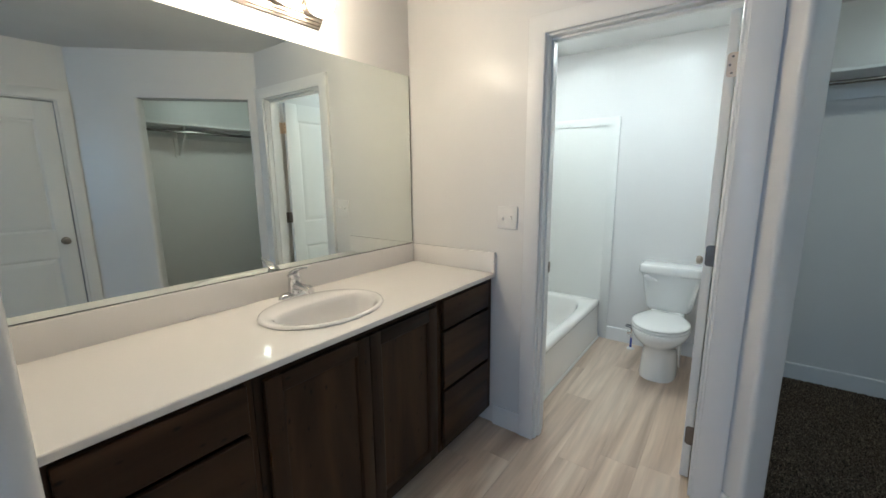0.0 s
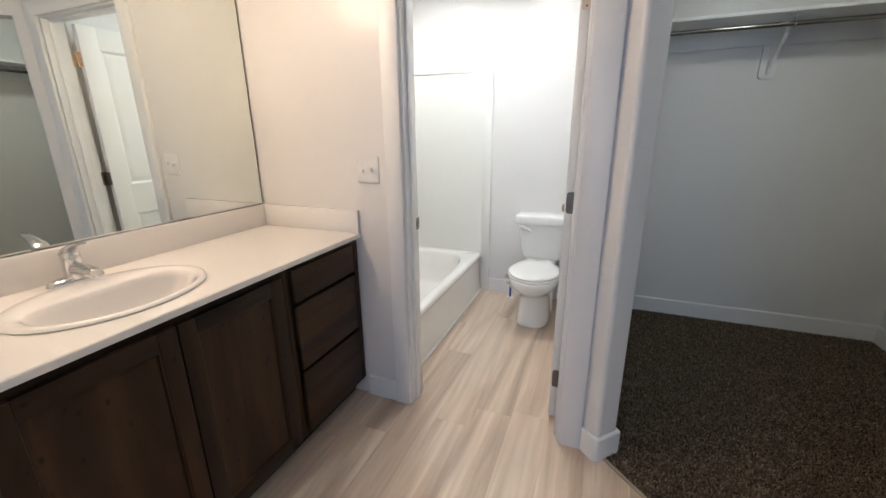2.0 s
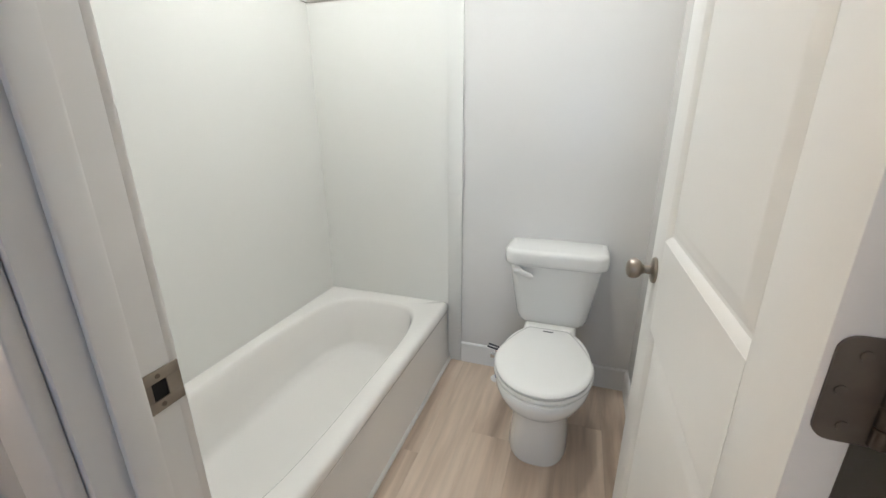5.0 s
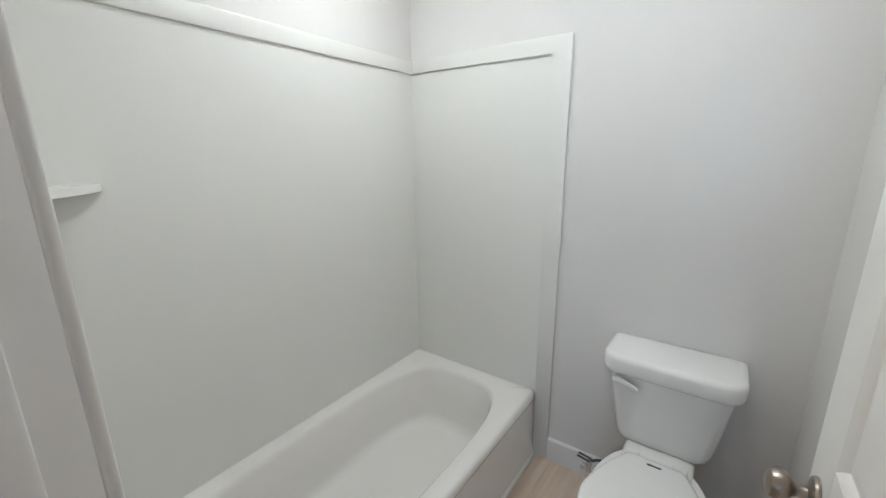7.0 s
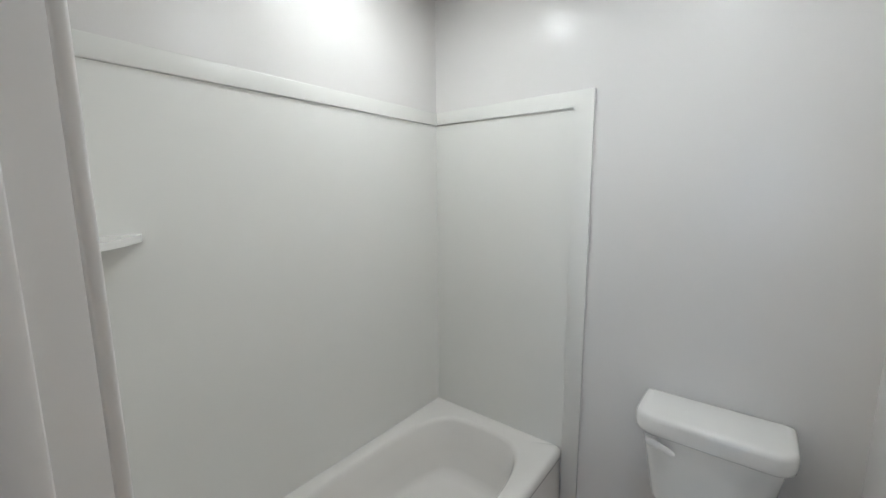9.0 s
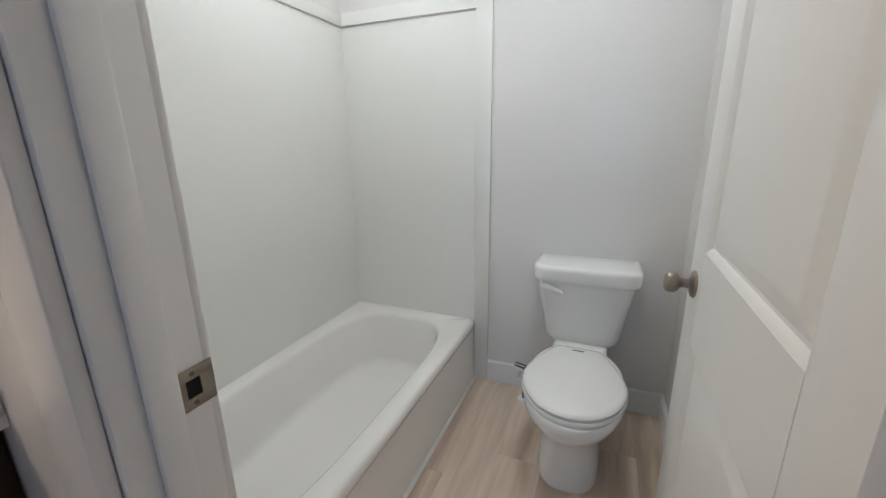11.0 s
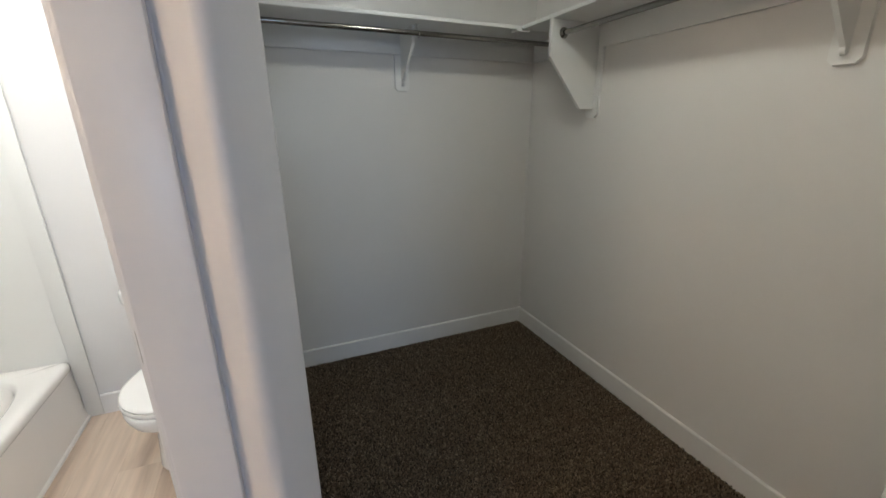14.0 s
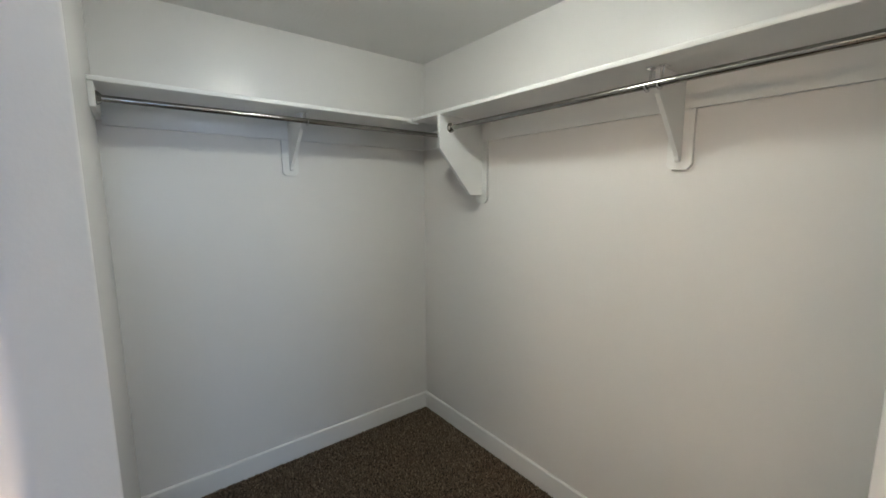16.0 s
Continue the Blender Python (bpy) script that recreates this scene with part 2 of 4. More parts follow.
def rounded(points, radii, steps=6):
    """An outline with the corners turned to arcs of the given radii."""
    out, n = [], len(points)
    for i in range(n):
        p, r = Vector(points[i]), radii[i]
        if not r:
            out.append(tuple(p))
            continue
        a, b = (Vector(points[i - 1]) - p).normalized(), (Vector(points[(i + 1) % n]) - p).normalized()
        half = a.angle(b) / 2
        d = r / math.tan(half)
        c = p + (a + b).normalized() * (r / math.sin(half))
        s, e = p + a * d - c, p + b * d - c
        turn = s.angle_signed(e)
        for k in range(steps + 1):
            ang = -turn * k / steps
            out.append(tuple(c + Vector((s.x * math.cos(ang) - s.y * math.sin(ang), s.x * math.sin(ang) + s.y * math.cos(ang)))))
    return out


def prism(bm, outline, z0, z1):
    """An upright solid over an outline in plan."""
    lo = [bm.verts.new((x, y, z0)) for x, y in outline]
    hi = [bm.verts.new((x, y, z1)) for x, y in outline]
    n = len(outline)
    bm.faces.new(lo[::-1])
    bm.faces.new(hi)
    for i in range(n):
        bm.faces.new((lo[i], lo[(i + 1) % n], hi[(i + 1) % n], hi[i]))
    return bm


def slab(bm, profile, axis, a, b):
    """A profile of two coordinates drawn out along an axis (0: x, 1: y) from a to b; the profile is (other plan axis, z)."""
    def at(t, u, z):
        return (t, u, z) if axis == 0 else (u, t, z)
    lo = [bm.verts.new(at(a, u, z)) for u, z in profile]
    hi = [bm.verts.new(at(b, u, z)) for u, z in profile]
    n = len(profile)
    bm.faces.new(lo[::-1])
    bm.faces.new(hi)
    for i in range(n):
        bm.faces.new((lo[i], lo[(i + 1) % n], hi[(i + 1) % n], hi[i]))
    return bm


def loft(bm, rings, cap_low=True, cap_high=True):
    rows = [[bm.verts.new(p) for p in ring] for ring in rings]
    n = len(rows[0])
    for lo, hi in zip(rows, rows[1:]):
        for i in range(n):
            bm.faces.new((lo[i], lo[(i + 1) % n], hi[(i + 1) % n], hi[i]))
    if cap_low:
        bm.faces.new(rows[0][::-1])
    if cap_high:
        bm.faces.new(rows[-1])
    return bm


def oval(cx, cy, a, b, z, power=2.0, n=48, egg=0.0):
    """A ring of points; power above 2 squares it, egg narrows its far (+y) end."""
    pts = []
    for k in range(n):
        t = 2 * math.pi * k / n
        c, s = math.cos(t), math.sin(t)
        x = math.copysign(abs(c) ** (2 / power), c)
        y = math.copysign(abs(s) ** (2 / power), s)
        pts.append((cx + a * x * (1 - egg * max(0, y)), cy + b * y, z))
    return pts


def lathe(bm, profile, m, n=28):
    """Rings of (radius, height) about the z axis of the pose m."""
    rings = [[m @ Vector((r * math.cos(2 * math.pi * k / n), r * math.sin(2 * math.pi * k / n), h)) for k in range(n)] for r, h in profile]
    return loft(bm, rings)


def tube(bm, points, radius, n=14):
    rings = []
    for i, p in enumerate(points):
        p = Vector(p)
        a = Vector(points[max(0, i - 1)])
        b = Vector(points[min(len(points) - 1, i + 1)])
        d = (b - a).normalized()
        q = d.to_track_quat("Z", "Y")
        rings.append([p + q @ Vector((radius * math.cos(2 * math.pi * k / n), radius * math.sin(2 * math.pi * k / n), 0)) for k in range(n)])
    return loft(bm, rings)


# ---- setting ----
H = 2.45            # ceiling
YB = 1.675          # back wall of toilet room and closet
YD = 0.115          # toilet side of the wall with the door
DL, DR, DH = 0.858, 1.591, 2.07   # door opening between the jambs
DIAG = 1.70         # the slanting wall stands on x + y = DIAG
XE = 2.69           # wall opposite the mirror
CX0, CX1 = 1.78, 3.491            # closet side walls
CY0 = -0.90         # closet wall near the entry
STUB = -1.82        # wall at the end of the vanity

def wall(name, pieces, label):
    bm = bmesh.new()
    for outline, z0, z1 in pieces:
        prism(bm, outline, z0, z1)
    return structure(name, bm, PAINT, label)


def rect(x0, y0, x1, y1):
    return [(x0, y0), (x1, y0), (x1, y1), (x0, y1)]


P1, P2 = (1.7615, -0.0615), (1.842, 0.022)        # opening's post, front and back corner
Q1, Q2 = (2.353, -0.653), (2.446, -0.579)       # the other side of the opening
wall("wall_vanity", [(rect(-0.12, STUB, 0.0, YB), 0, H)], "off-white painted wall behind the mirror and tub")
wall("wall_door", [
    (rect(0.0, 0.0, DL - 0.02, YD), 0, H),
    (rect(DL - 0.02, 0.0, DR + 0.02, YD), DH + 0.02, H),
    (rounded([(DR + 0.02, 0.0), (1.70, 0.0), P1, P2, (CX0, 0.084), (CX0, YD), (DR + 0.02, YD)], [0, 0, 0.022, 0.012, 0, 0, 0]), 0, 2.085),
    ([(DR + 0.02, 0.0), (1.70, 0.0), P1, P2, (CX0, 0.084), (CX0, YD), (DR + 0.02, YD)], 2.085, H),
], "off-white painted wall with the toilet room doorway and a rounded post")
wall("wall_slanting", [
    (rounded([Q1, (XE, DIAG - XE), (2.81, -0.99), (2.81, -0.943), Q2], [0.022, 0, 0, 0, 0.012]), 0, 2.085),
    ([P1, (XE, DIAG - XE), (2.81, -0.99), (2.81, -0.943), P2], 2.085, H),
], "off-white slanting wall with an uncased closet opening")
wall("wall_east", [
    (rect(XE, -1.09, XE + 0.12, DIAG - XE), 0, H),
    (rect(XE, -1.87, XE + 0.12, -1.09), 2.05, H),
    (rect(XE, -4.75, XE + 0.12, -1.87), 0, H),
], "off-white wall opposite the mirror with a closed door")
wall("wall_back", [(rect(-0.12, YB, CX1 + 0.12, YB + 0.12), 0, H)], "white painted back wall of toilet room and closet")
wall("wall_partition", [(rect(1.665, YD, CX0, YB), 0, H)], "white painted wall between toilet room and closet")
wall("wall_closet_east", [(rect(CX1, CY0 - 0.12, CX1 + 0.12, YB), 0, H)], "off-white closet side wall behind a shelf")
wall("wall_closet_south", [(rect(2.81, CY0 - 0.12, CX1, CY0), 0, H)], "off-white closet end wall")
wall("wall_stub", [(rounded([(-1.6, STUB - 0.12), (0.95, STUB - 0.12), (0.95, STUB), (-1.6, STUB)], [0, 0.03, 0.03, 0]), 0, H)],
     "off-white wall at the end of the vanity with a rounded edge")
wall("wall_bedroom_west", [(rect(-1.72, -4.75, -1.6, STUB), 0, H)], "off-white bedroom wall")
wall("wall_bedroom_south", [
    (rect(-1.72, -4.87, 0.90, -4.75), 0, H), (rect(2.30, -4.87, XE + 0.12, -4.75), 0, H),
    (rect(0.90, -4.87, 2.30, -4.75), 0, 0.9), (rect(0.90, -4.87, 2.30, -4.75), 2.1, H),
], "off-white bedroom wall with a window")
structure("ceiling", one_box((-1.72, -4.87, H), (CX1 + 0.12, YB + 0.12, H + 0.1)), CEIL, "off-white lightly textured ceiling")
structure("subfloor", one_box((-1.72, -4.87, -0.12), (CX1 + 0.12, YB + 0.12, -0.012)), BLACK, "dark bare subfloor under planks and carpet")
structure("ground", one_box((-60, -80, -0.6), (60, 60, -0.5)), CARPETBASE, "dark ground outside the window")
window = tagged(new("window_1"), "white framed bedroom window with clear glass", "", "", "structure")
for a, c in (((0.90, -4.85, 0.9), (0.95, -4.78, 2.1)), ((2.25, -4.85, 0.9), (2.30, -4.78, 2.1)), ((0.95, -4.85, 0.9), (2.25, -4.78, 0.95)), ((0.95, -4.85, 2.05), (2.25, -4.78, 2.1))):
    part("window_frame", one_box(a, c), TRIM, window)
pane = part("pane", one_box((0.95, -4.82, 0.95), (2.25, -4.814, 2.05)), GLASS, window)
pane.visible_shadow = False


def baseboard(x0, y0, x1, y1, nx, ny, height=0.118, thick=0.014, z=0.0):
    """A skirting along a wall line, on the side that (nx, ny) points to."""
    d = Vector((x1 - x0, y1 - y0))
    n = Vector((nx, ny)).normalized()
    bm = bmesh.new()
    prof = [(0, z), (thick, z), (thick, z + height - 0.006), (thick - 0.005, z + height), (0, z + height)]
    rows = []
    for q in ((x0, y0), (x1, y1)):
        rows.append([bm.verts.new((q[0] + n.x * u, q[1] + n.y * u, w)) for u, w in prof])
    k = len(prof)
    bm.faces.new(rows[0][::-1])
    bm.faces.new(rows[1])
    for i in range(k):
        bm.faces.new((rows[0][i], rows[0][(i + 1) % k], rows[1][(i + 1) % k], rows[1][i]))
    return structure("baseboard", bm, TRIM, "white painted flat baseboard")


baseboard(0.60, 0, DL - 0.092, 0, 0, -1)
baseboard(0.812, YB, 1.665, YB, 0, -1)
baseboard(1.665, YD, 1.665, YB - 0.014, -1, 0)
baseboard(CX0, YB, CX1, YB, 0, -1, 0.125)
baseboard(CX1, CY0, CX1, YB - 0.014, -1, 0, 0.125)
baseboard(CX0, 0.09, CX0, YB - 0.014, 1, 0, 0.125)
baseboard(2.81, CY0, CX1 - 0.014, CY0, 0, 1, 0.125)
baseboard(Q1[0] + 0.01, Q1[1] - 0.01, XE, DIAG - XE, -1, -1)
baseboard(0.95, STUB - 0.12, -1.6, STUB - 0.12, 0, -1)

def post_skirting():
    """Skirting that wraps round the post of the closet opening."""
    t, h = 0.014, 0.118
    inner = [(1.699, 0.0), (1.70, 0.0), P1, P2, (1.80, 0.064)]
    outer = [(1.697, -t), (1.70 - 0.006, -t), (P1[0], P1[1] - t * 1.414), (P2[0] + t * 1.414, P2[1]), (1.80 + t, 0.064 + t)]
    bm = bmesh.new()
    path = rounded(outer, [0, 0, 0.024, 0.010, 0], 5)
    base = rounded(inner, [0, 0, 0.020, 0.010, 0], 5)
    rows = []
    for (ox, oy), (ix, iy) in zip(path, base):
        o, i = Vector((ox, oy)), Vector((ix, iy))
        w = o.lerp(i, 0.4)
        rows.append([bm.verts.new((*i, 0)), bm.verts.new((*o, 0)), bm.verts.new((*o, h - 0.006)), bm.verts.new((*w, h)), bm.verts.new((*i, h))])
    for a, b in zip(rows, rows[1:]):
        for i in range(5):
            bm.faces.new((a[i], a[(i + 1) % 5], b[(i + 1) % 5], b[i]))
    bm.faces.new(rows[0])
    bm.faces.new(rows[-1][::-1])
    return structure("baseboard", bm, TRIM, "white baseboard wrapped round the rounded post")


post_skirting()

# doorway of the toilet room: jambs, stops and casing
bm = bmesh.new()
box(bm, (DL - 0.02, 0.0, 0), (DL, YD, DH + 0.02), 0.0015)
box(bm, (DR, 0.0, 0), (DR + 0.02, YD, DH + 0.02), 0.0015)
box(bm, (DL, 0.0, DH), (DR, YD, DH + 0.02), 0.0015)
structure("trim_jamb", bm, TRIM, "white painted door jamb")
bm = bmesh.new()
box(bm, (DL, 0.034, 0), (DL + 0.012, 0.074, DH - 0.012), 0.005)
box(bm, (DR - 0.012, 0.034, 0), (DR, 0.074, DH - 0.012), 0.005)
box(bm, (DL, 0.034, DH - 0.012), (DR, 0.074, DH), 0.005)
structure("trim_stop", bm, TRIM, "white painted door stop")


def casing(name, axis, plane, side, u0, u1, z1, width=0.080, thick=0.016, wide=None):
    """Flat casing round an opening. axis 1: the wall faces along y; 0: along x."""
    bm = bmesh.new()
    a, b = sorted((plane, plane + side * thick))
    wide = wide or width
    top = z1 + width
    outline = [(u0 - width, 0.0), (u0 - width, top), (u1 + wide, top), (u1 + wide, 0.0), (u1, 0.0), (u1, z1), (u0, z1), (u0, 0.0)]

    def at(u, d, z):
        return (u, d, z) if axis == 1 else (d, u, z)
    lo = [bm.verts.new(at(u, a, z)) for u, z in outline]
    hi = [bm.verts.new(at(u, b, z)) for u, z in outline]
    bm.faces.new(lo)
    bm.faces.new(hi[::-1])
    for i in range(8):
        bm.faces.new((lo[i], lo[(i + 1) % 8], hi[(i + 1) % 8], hi[i]))
    bmesh.ops.recalc_face_normals(bm, faces=bm.faces)
    bmesh.ops.bevel(bm, geom=bm.edges[:], offset=0.004, segments=2, profile=0.5, affect="EDGES")
    return structure(name, bm, TRIM, "white flat door casing")


casing("trim_casing", 1, 0.0, -1, DL - 0.010, DR + 0.010, DH + 0.009, 0.082, 0.022, 0.096)
casing("trim_casing", 1, YD, 1, DL - 0.005, DR + 0.005, DH + 0.005, 0.060)
casing("trim_casing", 0, XE, -1, -1.855, -1.075, 2.045, 0.075)


# ---- doors ----
def door_leaf(name, width, height, label, knob_side=1, z0=0.012, knob_z=0.955):
    """A two-panel leaf hinged on the z axis; it lies along +y, its front on -x."""
    root = thing(name, 0, 0, 0, label, "door")
    t = 0.035
    frame_w, lock = 0.112, (0.83, 1.04)
    bm = bmesh.new()
    box(bm, (0, 0, z0), (t, frame_w, height), 0.0015)
    box(bm, (0, width - frame_w, z0), (t, width, height), 0.0015)
    box(bm, (0, frame_w, z0), (t, width - frame_w, 0.24))
    box(bm, (0, frame_w, lock[0]), (t, width - frame_w, lock[1]))
    box(bm, (0, frame_w, height - 0.135), (t, width - frame_w, height))
    part("leaf", bm, DOORPAINT, root)
    for a, b in ((0.24, lock[0]), (lock[1], height - 0.135)):
        bm = bmesh.new()
        y0, y1 = frame_w, width - frame_w
        steps = [(0, 0.0005), (0.006, 0.003), (0.014, 0.010), (0.020, 0.0105), (0.045, 0.0035), (0.052, 0.003)]
        for face in (0, 1):
            rings = []
            for inset, deep in steps:
                x = deep if face == 0 else t - deep
                rings.append([(x, y0 + inset, a + inset), (x, y1 - inset, a + inset), (x, y1 - inset, b - inset), (x, y0 + inset, b - inset)])
            loft(bm, rings, False, True)
        part("panel", bm, DOORPAINT, root, "raised moulded door panel", 20)
    for side in (-1, 1):
        yk = width - 0.062
        m = pose(0, yk, knob_z, 0, -90, 0) if side < 0 else pose(t, yk, knob_z, 0, 90, 0)
        part("rosette", lathe(bmesh.new(), [(0.0305, 0), (0.031, 0.003), (0.029, 0.007), (0.021, 0.010), (0.013, 0.012)], m), NICKEL, root, "brushed nickel round rosette")
        part("knob", lathe(bmesh.new(), [(0.012, 0.009), (0.0105, 0.016), (0.010, 0.023), (0.013, 0.029), (0.0195, 0.033), (0.0237, 0.040), (0.0247, 0.048), (0.0222, 0.056), (0.0155, 0.061), (0.006, 0.063)], m), NICKEL, root, "brushed nickel door knob")
    part("latch_plate", one_box((0.006, width - 0.0005, knob_z - 0.028), (0.029, width + 0.0012, knob_z + 0.028), 0.0004), BRONZE, root)
    return root


def hinge(parent, x, y, z, mat):
    """A butt hinge: leaf on the door's edge, leaf on the jamb, knuckles."""
    root_bm = bmesh.new()
    out = rounded([(0.002, -0.046), (0.040, -0.046), (0.040, 0.046), (0.002, 0.046)], [0.013, 0, 0, 0.013], 5)
    lo = [root_bm.verts.new((x + u, y - 0.0025, z + w)) for u, w in out]
    hi = [root_bm.verts.new((x + u, y + 0.0005, z + w)) for u, w in out]
    root_bm.faces.new(lo)
    root_bm.faces.new(hi[::-1])
    for i in range(len(out)):
        root_bm.faces.new((lo[i], lo[(i + 1) % len(out)], hi[(i + 1) % len(out)], hi[i]))
    h = part("hinge", root_bm, mat, parent, "dull metal butt hinge with rounded corners")
    bm = bmesh.new()
    for k in range(5):
        a = z - 0.044 + k * 0.0178
        lathe(bm, [(0.0055, a), (0.0066, a + 0.001), (0.0066, a + 0.0160), (0.0055, a + 0.0168)], pose(x + 0.044, y - 0.003, 0), 14)
    part("knuckle", bm, mat, h)
    part("jamb_leaf", one_box((x + 0.0505, y - 0.040, z - 0.046), (x + 0.0532, y - 0.004, z + 0.046), 0.0006), mat, h)
    for u, w in ((0.020, 0.031), (0.012, 0.0), (0.020, -0.031)):
        part("screw", lathe(bmesh.new(), [(0.0045, 0), (0.0042, 0.0012), (0.001, 0.0010)], pose(x + u, y - 0.0025, z + w, 90, 0, 0), 12), BRONZE, h)
    return h


LEAF_W = 0.694
leaf = door_leaf("door_1", LEAF_W, DH - 0.004, "white two-panel interior door standing open against the wall")
leaf.location = (1.537, 0.146, 0)
for hz, hm in ((0.23, BRONZE), (1.09, BRONZE), (1.86, BRASS)):
    hinge(leaf, 0.004, 0.0, hz, hm)
leaf["kind"] = "structure"
leaf2 = door_leaf("door_2", 0.756, 2.026, "white two-panel interior door, closed")
leaf2.matrix_basis = pose(XE + 0.014, -1.853, 0)
leaf2["kind"] = "structure"
part("frame", box(box(box(bmesh.new(), (-0.012, -0.016, 0), (0.10, -0.009, 2.045)), (-0.012, 0.765, 0), (0.10, 0.772, 2.045)), (-0.012, -0.009, 2.036), (0.10, 0.765, 2.045)), TRIM, leaf2)

strike = thing("strike_plate", DL + 0.001, 0.094, 0.957, "satin nickel strike plate let into the white door jamb", "strike plate")
bm = bmesh.new()
box(bm, (-0.0005, -0.022, 0.013), (0.0022, 0.029, 0.029), 0.0005)
box(bm, (-0.0005, -0.022, -0.029), (0.0022, 0.029, -0.013), 0.0005)
box(bm, (-0.0005, -0.022, -0.013), (0.0022, -0.010, 0.013))
box(bm, (-0.0005, 0.010, -0.013), (0.0022, 0.029, 0.013))
part("plate", bm, NICKEL, strike)
# no real hole: a thin near-black piece paints the darkness inside it
part("latch_hole_shade", one_box((-0.0004, -0.010, -0.013), (0.0004, 0.010, 0.013)), BLACK, strike)
for w in (-0.021, 0.021):
    part("screw", lathe(bmesh.new(), [(0.0035, 0.002), (0.003, 0.0032), (0.001, 0.003)], pose(0, 0.0, w, 0, 90, 0), 12), BRONZE, strike)


# ---- vanity ----
VX, VT = 0.575, 0.8905      # face frame, top of the cabinets
VY0 = STUB + 0.004

def drawer_front(root, y0, y1, z0, z1):
    bm = bmesh.new()
    box(bm, (VX, y0, z0), (VX + 0.019, y1, z1), 0.004, 3)
    return part("drawer_front", bm, ALDER_H, root)


def shaker_door(root, y0, y1, z0, z1):
    w, x0, x1 = 0.054, VX, VX + 0.019
    d = new("door")
    d.parent = root
    part("stile", one_box((x0, y0, z0), (x1, y0 + w, z1), 0.003), ALDER_V, d)
    part("stile", one_box((x0, y1 - w, z0), (x1, y1, z1), 0.003), ALDER_V, d)
    part("rail", one_box((x0, y0 + w, z0), (x1 - 0.0005, y1 - w, z0 + w), 0.002), ALDER_H, d)
    part("rail", one_box((x0, y0 + w, z1 - w), (x1 - 0.0005, y1 - w, z1), 0.002), ALDER_H, d)
    bm = bmesh.new()
    rings = []
    for inset, x in ((0.0, x1 - 0.002), (0.005, x1 - 0.004), (0.007, x1 - 0.011), (0.009, x1 - 0.012)):
        rings.append([(x, y0 + w + inset, z0 + w + inset), (x, y1 - w - inset, z0 + w + inset), (x, y1 - w - inset, z1 - w - inset), (x, y0 + w + inset, z1 - w - inset)])
    loft(bm, rings, False, True)
    part("panel", bm, ALDER_V, d, "", 20)
    return d


def cabinet(name, y0, y1, label):
    root = thing(name, 0.3, (y0 + y1) / 2, 0, label, "cabinet", "vanity cabinets")
    return root


def settle_parts(root):
    """Keep world-built parts where they are under a moved root."""
    m = Matrix.Translation(root.location).inverted()
    for child in root.children:
        child.matrix_parent_inverse = m


def carcass(root, y0, y1, left, right):
    bm = bmesh.new()
    box(bm, (0.01, y0 + 0.001, 0.10), (VX - 0.12, y1 - 0.001, 0.74))
    box(bm, (VX - 0.12, y0 + 0.001, 0.10), (VX - 0.019, y0 + 0.017, VT - 0.002))
    box(bm, (VX - 0.12, y1 - 0.017, 0.10), (VX - 0.019, y1 - 0.001, VT - 0.002))
    box(bm, (VX - 0.12, y0 + 0.017, 0.10), (VX - 0.019, y1 - 0.017, 0.116))
    part("body", bm, ALDER_V, root)
    part("stile", one_box((VX - 0.018, y0 + 0.001, 0.10), (VX - 0.001, y0 + left, VT), 0.001), ALDER_V, root)
    part("stile", one_box((VX - 0.018, y1 - right, 0.10), (VX - 0.001, y1 - 0.001, VT), 0.001), ALDER_V, root)
    part("rail", one_box((VX - 0.018, y0 + left, VT - 0.035), (VX - 0.002, y1 - right, VT)), ALDER_H, root)
    part("rail", one_box((VX - 0.018, y0 + left, 0.10), (VX - 0.002, y1 - right, 0.125)), ALDER_H, root)
    # shade under the cabinet fronts is put into the toe kick's near-black colour
    part("toe_kick", one_box((0.02, y0 + 0.001, 0.0), (VX - 0.075, y1 - 0.001, 0.10)), BLACK, root, "recessed toe kick, its shade painted near-black")


for y0, y1, a, b, tag in ((VY0, -1.368, VY0 + 0.03, -1.392, "dark-stained knotty alder three-drawer vanity cabinet"), (-0.505, -0.004, -0.476, -0.066, "dark-stained knotty alder three-drawer cabinet beside the wall")):
    c = cabinet("drawer_cabinet", y0, y1, tag)
    carcass(c, y0, y1, 0.03, 0.03)
    for z0, z1 in ((0.733, 0.872), (0.432, 0.716), (0.122, 0.415)):
        drawer_front(c, a, b, z0, z1)
    settle_parts(c)
c = cabinet("sink_cabinet", -1.368, -0.505, "dark-stained knotty alder sink cabinet with two shaker doors")
carcass(c, -1.368, -0.505, 0.035, 0.035)
for y0, y1 in ((-1.342, -0.938), (-0.934, -0.532)):
    shaker_door(c, y0, y1, 0.115, 0.862)
settle_parts(c)

